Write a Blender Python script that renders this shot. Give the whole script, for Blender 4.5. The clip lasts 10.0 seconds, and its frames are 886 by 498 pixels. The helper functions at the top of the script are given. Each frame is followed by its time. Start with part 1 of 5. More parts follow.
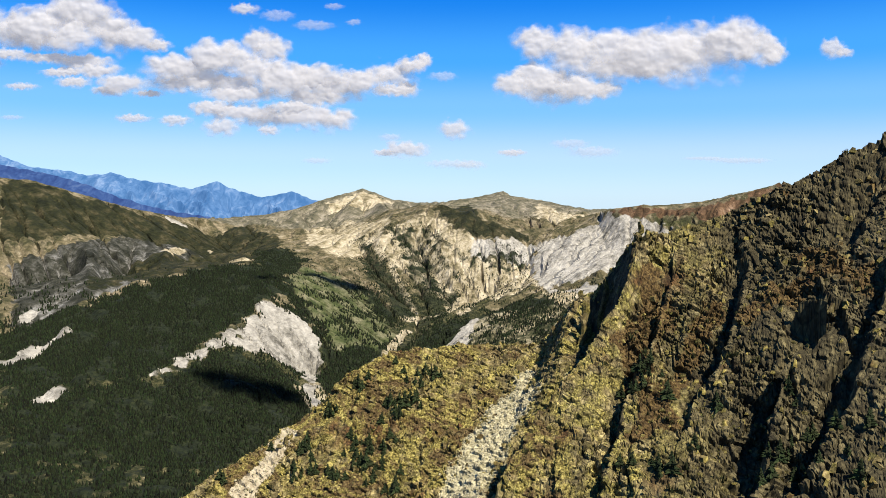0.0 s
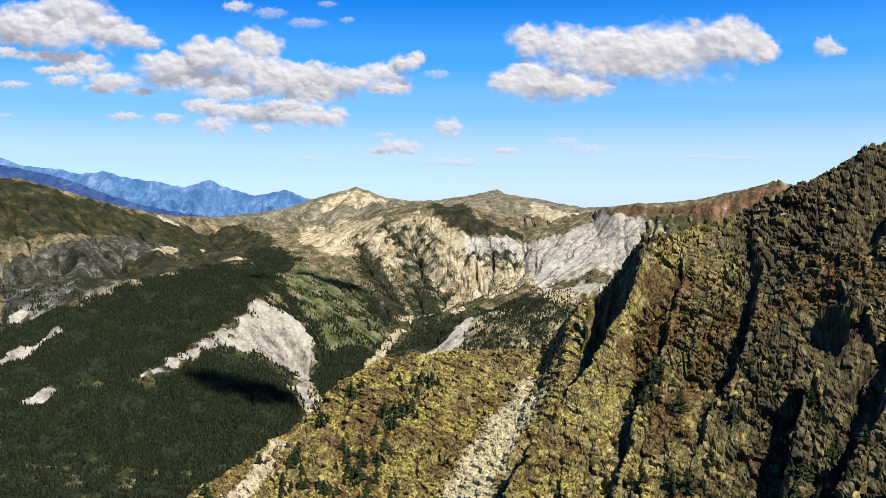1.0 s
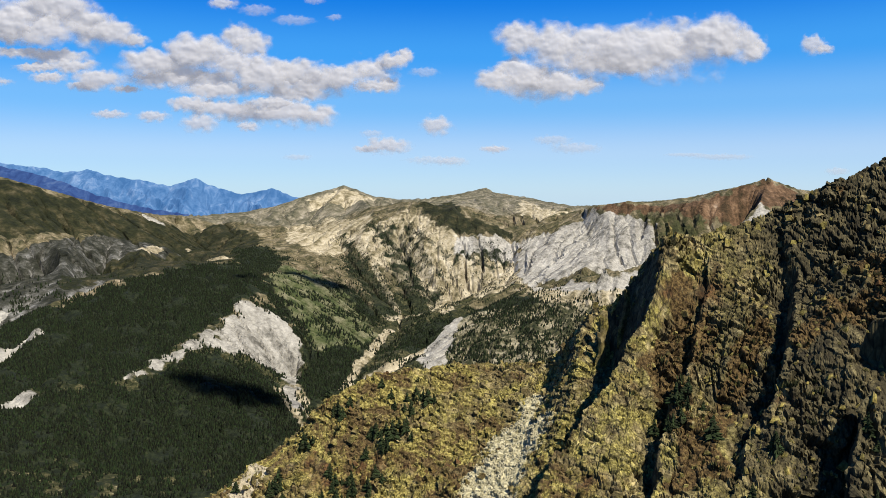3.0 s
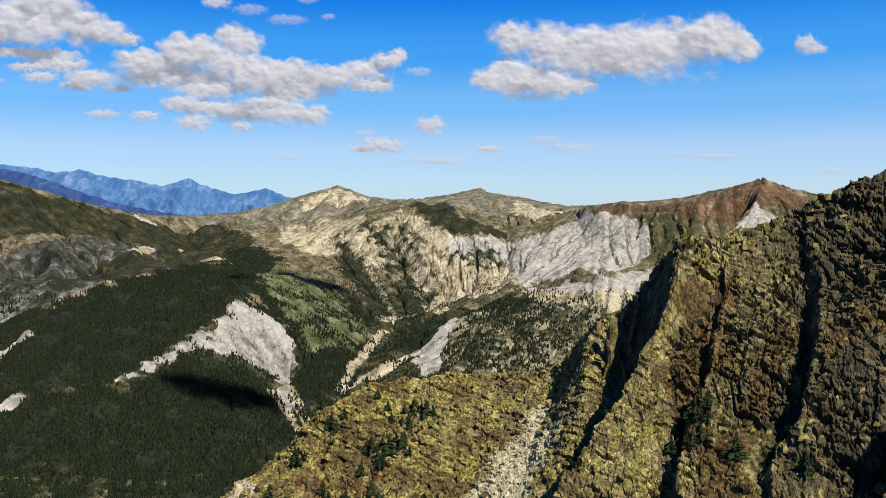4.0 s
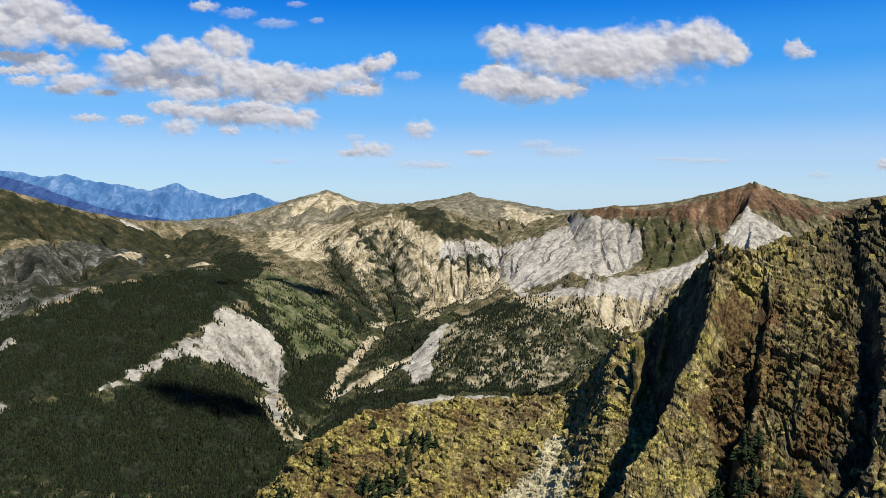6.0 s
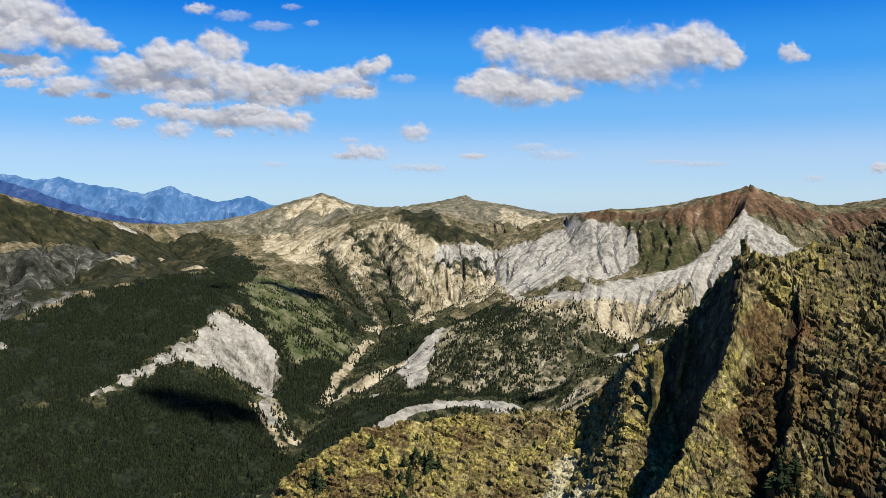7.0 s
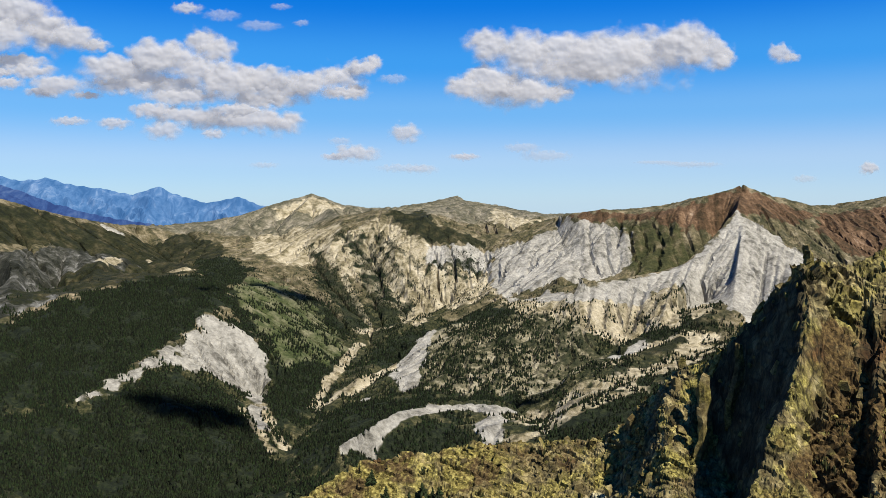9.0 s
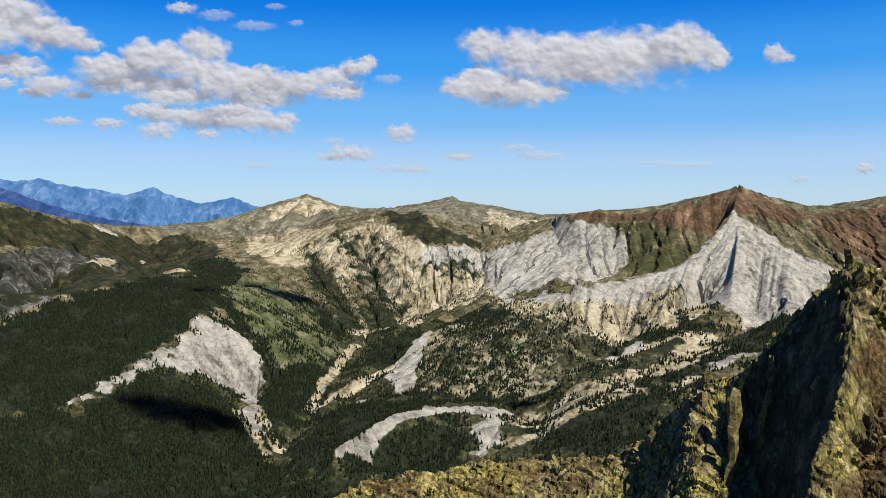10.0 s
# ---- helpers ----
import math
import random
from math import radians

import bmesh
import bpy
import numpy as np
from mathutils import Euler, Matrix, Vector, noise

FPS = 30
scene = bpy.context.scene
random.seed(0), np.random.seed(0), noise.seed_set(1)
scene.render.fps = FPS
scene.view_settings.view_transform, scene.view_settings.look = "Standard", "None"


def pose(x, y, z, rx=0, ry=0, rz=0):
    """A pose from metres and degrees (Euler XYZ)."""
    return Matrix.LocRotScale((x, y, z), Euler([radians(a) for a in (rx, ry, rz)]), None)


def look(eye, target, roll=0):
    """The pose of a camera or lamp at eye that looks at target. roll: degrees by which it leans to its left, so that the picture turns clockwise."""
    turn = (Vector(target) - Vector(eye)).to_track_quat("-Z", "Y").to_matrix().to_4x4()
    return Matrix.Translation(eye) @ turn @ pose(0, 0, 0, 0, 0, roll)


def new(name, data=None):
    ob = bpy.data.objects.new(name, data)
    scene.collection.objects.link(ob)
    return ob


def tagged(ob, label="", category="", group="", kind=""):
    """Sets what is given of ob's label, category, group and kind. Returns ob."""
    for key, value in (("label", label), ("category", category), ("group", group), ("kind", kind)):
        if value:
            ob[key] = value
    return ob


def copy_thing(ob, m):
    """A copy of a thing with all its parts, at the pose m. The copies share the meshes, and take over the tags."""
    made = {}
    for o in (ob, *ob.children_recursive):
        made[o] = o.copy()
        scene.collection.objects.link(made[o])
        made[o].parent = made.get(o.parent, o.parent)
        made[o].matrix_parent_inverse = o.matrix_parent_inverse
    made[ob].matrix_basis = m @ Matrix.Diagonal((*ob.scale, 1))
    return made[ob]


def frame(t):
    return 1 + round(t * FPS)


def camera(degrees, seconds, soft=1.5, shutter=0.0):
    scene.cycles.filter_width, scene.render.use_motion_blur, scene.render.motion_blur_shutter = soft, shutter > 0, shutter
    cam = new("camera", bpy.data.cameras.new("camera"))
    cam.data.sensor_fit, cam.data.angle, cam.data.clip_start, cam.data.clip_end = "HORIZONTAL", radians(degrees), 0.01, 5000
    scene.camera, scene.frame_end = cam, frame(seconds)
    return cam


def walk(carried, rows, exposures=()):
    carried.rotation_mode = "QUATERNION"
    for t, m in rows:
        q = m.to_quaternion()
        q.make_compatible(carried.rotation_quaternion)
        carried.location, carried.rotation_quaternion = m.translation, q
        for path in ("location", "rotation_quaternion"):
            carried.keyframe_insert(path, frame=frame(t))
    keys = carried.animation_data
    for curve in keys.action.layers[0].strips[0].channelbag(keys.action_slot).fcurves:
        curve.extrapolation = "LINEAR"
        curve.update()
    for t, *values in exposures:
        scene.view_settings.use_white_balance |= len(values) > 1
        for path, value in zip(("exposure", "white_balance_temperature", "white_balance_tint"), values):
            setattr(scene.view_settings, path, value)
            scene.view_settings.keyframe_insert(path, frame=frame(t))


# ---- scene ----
cam = camera(56.8, 10.0, soft=0.8)
# seconds, eye, turn to the left, tilt upwards, lean
PATH = [
    (0, (0.000, 0.000, 600.000), 0.00, -3.50, 0.15),
    (0.5, (-0.346, 5.112, 600.058), -0.21, -3.55, 0.14),
    (1, (-0.760, 10.500, 600.088), -0.43, -3.62, 0.10),
    (1.5, (-1.185, 15.405, 600.108), -0.64, -3.66, 0.07),
    (2, (-1.586, 20.689, 600.032), -0.87, -3.73, 0.06),
    (2.5, (-2.087, 25.288, 600.133), -1.07, -3.73, 0.05),
    (4, (-3.600, 40.432, 600.237), -1.70, -3.73, 0.02),
    (4.5, (-4.014, 45.444, 600.187), -1.90, -3.74, -0.03),
    (5, (-4.557, 50.606, 600.125), -2.10, -3.57, -0.01),
    (5.5, (-5.126, 55.100, 600.257), -2.27, -3.51, -0.03),
    (7, (-6.772, 70.513, 600.382), -2.80, -3.21, -0.02),
    (7.5, (-7.302, 75.336, 600.221), -2.97, -3.17, -0.01),
    (8, (-7.932, 80.205, 600.345), -3.16, -3.10, -0.06),
    (8.5, (-8.466, 84.728, 600.471), -3.32, -3.11, -0.09),
    (9, (-9.039, 89.815, 600.367), -3.48, -3.16, -0.09),
    (9.5, (-9.675, 94.369, 600.485), -3.66, -3.10, -0.08),
    (10, (-10.272, 99.543, 600.368), -3.83, -3.13, -0.11),
]


def aim(eye, turn, tilt, lean):
    turn, tilt = radians(turn), radians(tilt)
    way = Vector((-math.sin(turn) * math.cos(tilt), math.cos(turn) * math.cos(tilt), math.sin(tilt)))
    return look(eye, Vector(eye) + way * 10, lean)


walk(cam, [(t, aim(eye, turn, tilt, lean)) for t, eye, turn, tilt, lean in PATH], [(0, 1.3, 6470, 9.5), (2.1, 1.28, 6470, 9.5), (2.5, 1.1, 6350, 9), (4.5, 1.05, 6330, 9), (10, 1.0, 6270, 8.5)])

# ---- sky and sun ----
SUN_AZ, SUN_EL = radians(137), radians(53)  # clockwise from +y
world = bpy.data.worlds.new("sky")
scene.world = world
world.use_nodes = True
wt = world.node_tree
sky = wt.nodes.new("ShaderNodeTexSky")
sky.sky_type = "NISHITA"
sky.sun_disc = False
sky.sun_elevation, sky.sun_rotation = SUN_EL, SUN_AZ
sky.altitude, sky.air_density, sky.dust_density, sky.ozone_density = 2000, 1.0, 1.6, 3.0
deep = wt.nodes.new("ShaderNodeHueSaturation")
deep.inputs["Saturation"].default_value, deep.inputs["Value"].default_value = 1.45, 1.0
wt.links.new(sky.outputs[0], deep.inputs["Color"])
blue = wt.nodes.new("ShaderNodeMix")
blue.data_type, blue.blend_type = "RGBA", "MULTIPLY"
blue.inputs[0].default_value = 1.0
blue.inputs[7].default_value = (0.34, 1.3, 1.55, 1)
wt.links.new(deep.outputs[0], blue.inputs[6])
# clear mountain air: deep azure overhead, milky towards the horizon
way_up = wt.nodes.new("ShaderNodeSeparateXYZ")
wt.links.new(wt.nodes.new("ShaderNodeTexCoord").outputs["Generated"], way_up.inputs[0])
height = wt.nodes.new("ShaderNodeMapRange")
height.inputs["From Max"].default_value = 0.5
wt.links.new(way_up.outputs[2], height.inputs[0])
air = wt.nodes.new("ShaderNodeValToRGB")
air.color_ramp.interpolation = "EASE"
AIR = [(0.0, (0.69, 0.74, 0.89)), (0.09, (0.57, 0.665, 0.9)), (0.22, (0.24, 0.51, 0.92)), (0.33, (0.075, 0.37, 0.91)), (0.48, (0.01, 0.195, 0.79)), (0.8, (0.008, 0.15, 0.6)), (1.0, (0.006, 0.1, 0.42))]
while len(air.color_ramp.elements) < len(AIR):
    air.color_ramp.elements.new(0.5)
for stop, (place, tone) in zip(air.color_ramp.elements, AIR):
    stop.position, stop.color = place, (*tone, 1)
wt.links.new(height.outputs[0], air.inputs[0])
scaled_air = wt.nodes.new("ShaderNodeVectorMath")
scaled_air.operation = "SCALE"
scaled_air.inputs["Scale"].default_value = 8.6
wt.links.new(air.outputs[0], scaled_air.inputs[0])
sky_mix = wt.nodes.new("ShaderNodeMix")
sky_mix.data_type = "RGBA"
sky_mix.inputs[0].default_value = 0.8
wt.links.new(blue.outputs[2], sky_mix.inputs[6])
wt.links.new(scaled_air.outputs[0], sky_mix.inputs[7])
wt.links.new(sky_mix.outputs[2], wt.nodes["Background"].inputs[0])
wt.nodes["Background"].inputs[1].default_value = 0.053
sun = new("sun", bpy.data.lights.new("sun", "SUN"))
sun.data.energy, sun.data.angle, sun.data.color = 5.0, radians(0.5), (1.0, 0.93, 0.8)
SUN_WAY = Vector((math.sin(SUN_AZ) * math.cos(SUN_EL), math.cos(SUN_AZ) * math.cos(SUN_EL), math.sin(SUN_EL)))
sun.matrix_world = look(SUN_WAY * 2000 + Vector((0, 1000, 600)), (0, 1000, 600))

# ---- the lie of the land: ridges and valleys in metres ----
RIDGES = {
    "left_ridge": [(-1450, 1950, 733), (-1132, 2100, 649), (-1056, 2120, 641), (-968, 2150, 611), (-859, 2250, 567), (-801, 2400, 546), (-653, 2600, 520), (-539, 2750, 550), (-381, 2850, 604), (-284, 2900, 632), (-168, 2900, 588), (-29, 2950, 578)],
    "far_peak": [(-29, 3000, 578), (99, 3150, 592), (233, 3200, 628), (316, 3150, 582), (353, 3000, 595), (431, 2900, 572), (494, 2600, 555)],
    "brown_ridge": [(431, 2300, 560), (460, 2254, 569), (539, 2208, 583), (644, 2208, 575), (733, 2162, 594), (822, 2162, 623), (896, 2162, 645), (957, 2162, 620), (1079, 2254, 601), (1234, 2392, 572), (1284, 2392, 585), (1314, 2300, 588), (1375, 2300, 616), (1591, 2300, 664)],
    "tan_spur": [(-179, 2650, 543), (-86, 2480, 576), (-5, 2400, 580), (72, 2350, 554), (162, 2300, 527), (238, 2300, 511), (370, 2350, 521), (466, 2450, 550)],
    "tan_rib_a": [(-86, 2480, 574), (-144, 2350, 534), (-175, 2250, 486), (-133, 2150, 434), (-61, 2050, 374)],
    "tan_rib_b": [(11, 2400, 578), (-6, 2280, 513), (-6, 2180, 460), (27, 2060, 386)],
    "tan_rib_c": [(162, 2300, 527), (139, 2200, 472), (90, 2100, 409)],
    "tan_rib_d": [(238, 2300, 511), (242, 2200, 457), (216, 2100, 408), (194, 2030, 374)],
    "green_spur": [(-587, 2300, 429), (-434, 2200, 468), (-347, 2100, 440), (-254, 2000, 395), (-168, 1900, 343), (-115, 1820, 304)],
    "sand_saddle": [(-587, 2300, 429), (-687, 2450, 478), (-795, 2500, 532)],
    "forest_ridge": [(-790, 1350, 354), (-655, 1500, 397), (-610, 1620, 425), (-543, 1720, 447), (-473, 1780, 453), (-406, 1830, 451), (-360, 1720, 427), (-350, 1600, 404)],
    "white_crest": [(-350, 1600, 404), (-370, 1500, 369), (-397, 1400, 351), (-423, 1320, 338), (-442, 1240, 328)],
    "white_edge": [(-350, 1600, 404), (-305, 1600, 380), (-273, 1590, 358), (-241, 1560, 317), (-240, 1530, 278), (-246, 1480, 242)],
    "mid_ridge": [(-8, 1600, 290), (58, 1680, 350), (177, 1760, 379), (303, 1810, 401), (393, 1860, 421)],
    "wall_top": [(368, 1748, 432), (484, 1805, 437), (627, 1861, 459), (720, 1936, 511), (819, 2021, 582), (917, 2209, 646)],
    "pyramid_edge": [(819, 2021, 582), (879, 1993, 531), (943, 1927, 484), (1025, 1880, 435), (1130, 1833, 376)],
    "pyramid_rib": [(819, 2021, 582), (770, 1899, 512), (702, 1767, 436), (628, 1673, 400)],
    "lower_ridge": [(643, 1709, 405), (455, 1555, 358), (349, 1469, 336), (273, 1392, 321)],
    "front_ridge": [(863, 1600, 429), (702, 1500, 399), (557, 1400, 374), (426, 1300, 356), (316, 1220, 339), (225, 1170, 318)],
    "knob": [(-76, 1060, 305), (-38, 1130, 312), (-2, 1180, 317), (47, 1250, 313), (125, 1300, 304), (168, 1300, 296), (204, 1220, 273)],
    "left_spur_a": [(-968, 2150, 611), (-869, 2050, 502), (-788, 1950, 426), (-723, 1900, 397)],
    "left_spur_b": [(-1132, 2100, 649), (-974, 1950, 547), (-850, 1850, 447), (-782, 1780, 379)],
    "left_spur_c": [(-859, 2250, 567), (-763, 2150, 483), (-697, 2080, 415)],
    "peak_spur": [(-286, 2900, 633), (-351, 2780, 559), (-369, 2650, 518), (-316, 2500, 473)],
    "brown_spur_a": [(733, 2162, 594), (693, 2088, 546), (650, 2042, 492)],
    "brown_spur_b": [(599, 2208, 578), (564, 2134, 516), (542, 2079, 477)],
    "far_peak_rib": [(226, 3153, 621), (231, 2825, 587), (244, 2531, 539)],
    "far_peak_side": [(221, 3140, 621), (146, 2823, 580), (75, 2337, 560)],
    "far_shoulder_rib": [(337, 2901, 588), (333, 2640, 566), (356, 2525, 539)],
    "tan_peak_rib": [(-287, 2873, 622), (-309, 2765, 585), (-339, 2682, 541)],
    "tan_peak_side": [(-285, 2873, 622), (-216, 2798, 584), (-147, 2408, 552)],
    "tan_peak_mid": [(-283, 2865, 619), (-265, 2729, 545), (-227, 2387, 517)],
    "scree_wall": [(437, 2331, 556), (425, 2162, 487), (406, 2002, 442), (320, 1833, 408)],
}
VALLEYS = {
    "creek": [(-165, 1120, 235), (-158, 1230, 246), (-132, 1420, 260), (-103, 1620, 285), (-78, 1800, 309), (-51, 1900, 319), (38, 1980, 332), (129, 2060, 351)],
    "side_creek": [(-132, 1420, 257), (-55, 1440, 269), (19, 1420, 278), (181, 1390, 283), (261, 1420, 295), (387, 1500, 314)],
    "knob_valley": [(-162, 1100, 235), (-72, 1100, 254), (67, 1100, 271), (174, 1100, 290), (289, 1180, 326), (397, 1220, 338)],
    "left_valley": [(-489, 900, 301), (-364, 980, 278), (-265, 1050, 256), (-164, 1110, 235)],
    "cirque": [(481, 1978, 421), (561, 2024, 453), (625, 2052, 478)],
    "gully_left": [(38, 1980, 332), (13, 2065, 372), (-42, 2160, 419), (-73, 2260, 470)],
    "gully_e": [(-51, 1900, 319), (-126, 2020, 365), (-189, 2150, 421), (-236, 2270, 463)],
    "wall_top_lee": [(378, 1828, 392), (494, 1885, 397), (637, 1941, 419), (730, 2016, 471), (829, 2101, 542)],
    "lower_ridge_lee": [(653, 1769, 379), (465, 1615, 332), (359, 1529, 310), (283, 1452, 295)],
    "front_ridge_lee": [(873, 1670, 401), (712, 1570, 371), (567, 1470, 346), (436, 1370, 328), (326, 1290, 311)],
    "mid_ridge_lee": [(2, 1670, 260), (68, 1750, 320), (187, 1830, 349), (313, 1880, 371), (403, 1930, 391)],
    "knob_lee": [(-66, 1120, 280), (-28, 1190, 287), (8, 1240, 292), (57, 1310, 288), (135, 1360, 279), (178, 1360, 271), (214, 1280, 248)],
    "tan_spur_lee": [(-169, 2730, 513), (-76, 2560, 546), (5, 2480, 550), (82, 2430, 524), (172, 2380, 497), (248, 2380, 481), (380, 2430, 491)],
    "behind_left": [(-900, 1700, 380), (-700, 1900, 395), (-590, 2120, 410)],
    "edge_south": [(-1700, 300, 300), (-400, 300, 255), (0, 420, 255), (400, 300, 270), (1900, 300, 350)],
    "edge_west": [(-1700, 300, 330), (-1700, 1600, 500), (-1700, 2600, 560), (-1700, 3400, 420)],
    "edge_north": [(-1700, 3400, 420), (0, 3400, 430), (1900, 3400, 430)],
    "edge_east": [(1900, 300, 430), (1900, 1500, 430), (1900, 2500, 640), (1900, 3400, 430)],
    "east_vale": [(760, 1150, 380), (1100, 1500, 380), (1500, 1800, 370)],
}

# ribs and gullies down the steep faces, between a line along the top and one along the foot
FLUTED = [
    ("wall_flute", 11, 3, [(334, 1755, 411), (423, 1758, 428), (521, 1806, 443), (625, 1857, 464), (733, 1922, 512)], [(316, 1665, 372), (374, 1605, 350), (441, 1632, 340), (479, 1566, 369), (600, 1743, 381)]),
    ("white_spire", 7, 4, [(69, 2195, 476), (154, 2210, 480), (231, 2241, 475), (279, 2151, 457)], [(74, 2099, 409), (147, 2109, 411), (216, 2103, 399), (257, 1992, 397)]),
    ("brown_rib", 9, 3, [(474, 2216, 556), (566, 2199, 574), (655, 2148, 567), (771, 2145, 596)], [(449, 2073, 472), (529, 2009, 444), (645, 2030, 480), (747, 2061, 520)]),
    ("pyramid_flute", 6, 2, [(828, 2004, 569), (893, 1994, 535), (940, 1949, 497)], [(628, 1590, 390), (687, 1601, 388), (689, 1494, 403)]),
    ("grey_rib", 7, 3, [(-881, 2016, 513), (-804, 2087, 496), (-717, 2174, 477)], [(-690, 1589, 423), (-744, 1901, 409), (-608, 1785, 443)]),
]


def along(points, t):
    """The place at a share t of a line's points."""
    k = min(int(t * (len(points) - 1)), len(points) - 2)
    f = t * (len(points) - 1) - k
    return tuple(a + (b - a) * f for a, b in zip(points[k], points[k + 1]))


def flutes():
    rng = random.Random(19)
    for name, count, proud, top, foot in FLUTED:
        for i in range(2 * count + 1):
            t = min(1.0, max(0.0, (i + rng.uniform(-0.3, 0.3)) / (2 * count)))
            a, b = along(top, t), along(foot, min(1.0, max(0.0, t + rng.uniform(-0.03, 0.03))))
            lift = proud * rng.uniform(0.6, 1.3) * (1 if i % 2 else -0.8)
            reach = rng.uniform(0.75, 1.05) if i % 2 else 1.0
            run = [(0.04, 0.2), (0.35, 0.9), (0.7, 1.0), (reach, 0.45)]
            (RIDGES if i % 2 else VALLEYS)["%s_%d" % (name, i)] = [tuple(p + (q - p) * s + (lift * w if axis == 2 else 0) for axis, (p, q) in enumerate(zip(a, b))) for s, w in run]


flutes()

NEAR_LINES = {
    "crest": [(47, 199, 592.5), (49, 199.5, 592), (58, 201, 593), (70.3, 201.9, 597.3), (81, 195, 603.5), (92, 192, 610), (103, 190, 616), (130, 185, 632), (190, 175, 655)],
    "face_upper": [(43.5, 189, 573.5), (52.6, 192.8, 581.5), (67.1, 188.8, 582.2), (88, 184, 593), (115, 178, 612)],
    "face_mid": [(44.8, 178, 567.1), (48.6, 175.9, 562.4), (60.4, 158.5, 570.7), (80, 160, 584), (110, 158, 603)],
    "face_low": [(30, 120, 533), (67, 125, 553), (100, 125, 575), (160, 125, 610)],
    "edge": [(47, 199, 592.5), (45.5, 194, 587), (42, 190, 578.5), (37, 186, 572), (32, 181, 566), (20, 172, 554), (10.6, 160, 543)],
    "wall_foot": [(37.5, 211, 570), (37.5, 207, 564), (38, 203, 562), (37.5, 198, 560), (36, 190.5, 557), (33.5, 186.8, 553), (29.6, 183, 550), (18.4, 174, 541), (9.2, 162, 530)],
    "fin": [(36, 216, 574), (33.2, 212.5, 571.5), (31.6, 209.3, 568.5), (30.4, 204.2, 564.3), (28.6, 199.5, 560), (26, 195, 556), (22, 189, 550.5)],
    "fin_foot": [(26.5, 222, 556.5), (26.5, 214, 556.5), (25, 208, 556), (22.5, 203, 552.5), (19.5, 198, 549)],
    "back_ridge": [(47, 199, 592.5), (46, 205.6, 586.6), (42.5, 209, 580.5), (40, 211, 577), (38, 214, 575), (36, 216, 574), (34, 220, 570), (31, 222.7, 565.5), (28.9, 229, 559.5)],
    "gully": [(26, 217.8, 556.2), (19.8, 204.7, 549.9), (14, 192, 543), (8, 175, 536), (3, 160, 528), (-5, 120, 500)],
    "rim": [(-75, 180, 518), (-58, 190, 532), (-37, 218, 541), (-32, 220, 545), (-26, 218, 553), (-14.2, 222.6, 558.3), (5, 227, 559.5), (18.1, 228.6, 559.1), (28.9, 229, 559.5)],
    "slope": [(-40, 190, 527), (-20, 198, 536), (-5, 202.1, 539.7), (8, 205.5, 544), (17.7, 209.7, 549.8)],
    "slope_foot": [(-70, 150, 490), (-30, 165, 510), (-5, 178, 522)],
    "behind": [(-110, 230, 480), (-80, 255, 495), (-20, 258, 512), (20, 262, 510), (60, 240, 530), (120, 235, 570), (200, 230, 600)],
    "far_foot": [(-150, 340, 415), (0, 350, 415), (150, 350, 430), (230, 350, 450)],
    "west_foot": [(-150, 340, 415), (-150, 200, 425), (-150, 60, 415)],
    "south_foot": [(-150, 60, 415), (0, 60, 430), (100, 60, 470), (230, 60, 520)],
    "east_side": [(230, 60, 520), (230, 170, 650), (230, 230, 600), (230, 350, 450)],
}


def grad_noise(x, y, seed=0):
    """Smooth 2D gradient noise, about -1 to 1, for arrays."""
    x0, y0 = np.floor(x), np.floor(y)
    fx, fy = x - x0, y - y0
    ix, iy = x0.astype(np.int64), y0.astype(np.int64)

    def corner(dx, dy):
        h = ((ix + dx) * 374761393 + (iy + dy) * 668265263 + seed * 974634777) & 0xFFFFFFFF
        h = ((h ^ (h >> 13)) * 1274126177) & 0xFFFFFFFF
        a = (h ^ (h >> 16)) / 4294967296.0 * 6.283185307
        return np.cos(a) * (fx - dx) + np.sin(a) * (fy - dy)

    u, v = fx * fx * fx * (fx * (fx * 6 - 15) + 10), fy * fy * fy * (fy * (fy * 6 - 15) + 10)
    a, b = corner(0, 0), corner(1, 0)
    c, d = corner(0, 1), corner(1, 1)
    return 1.5 * ((a + (b - a) * u) * (1 - v) + (c + (d - c) * u) * v)


def fbm(x, y, octaves=4, seed=0, ridged=False):
    total, amp, f = np.zeros_like(x, dtype=float), 1.0, 1.0
    for k in range(octaves):
        n = grad_noise(x * f + 17.3 * k, y * f - 9.1 * k, seed + k)
        total += amp * (1 - 2 * np.abs(n) if ridged else n)
        amp, f = amp * 0.5, f * 2.03
    return total


def smooth(a, b, x):
    t = np.clip((x - a) / (b - a), 0, 1)
    return t * t * (3 - 2 * t)


def line_samples(points, step):
    out = []
    for p, q in zip(points, points[1:]):
        p, q = np.array(p, float), np.array(q, float)
        n = max(2, int(np.hypot(*(q - p)[:2]) / step) + 1)
        out.append(p + (q - p) * np.linspace(0, 1, n)[:, None])
    return np.concatenate(out)


def resample(z, shape):
    iy, ix = np.linspace(0, z.shape[0] - 1, shape[0]), np.linspace(0, z.shape[1] - 1, shape[1])
    y0, x0 = np.minimum(iy.astype(int), z.shape[0] - 2), np.minimum(ix.astype(int), z.shape[1] - 2)
    fy, fx = (iy - y0)[:, None], (ix - x0)[None]
    a, b = z[y0][:, x0], z[y0][:, x0 + 1]
    c, d = z[y0 + 1][:, x0], z[y0 + 1][:, x0 + 1]
    return (a * (1 - fx) + b * fx) * (1 - fy) + (c * (1 - fx) + d * fx) * fy


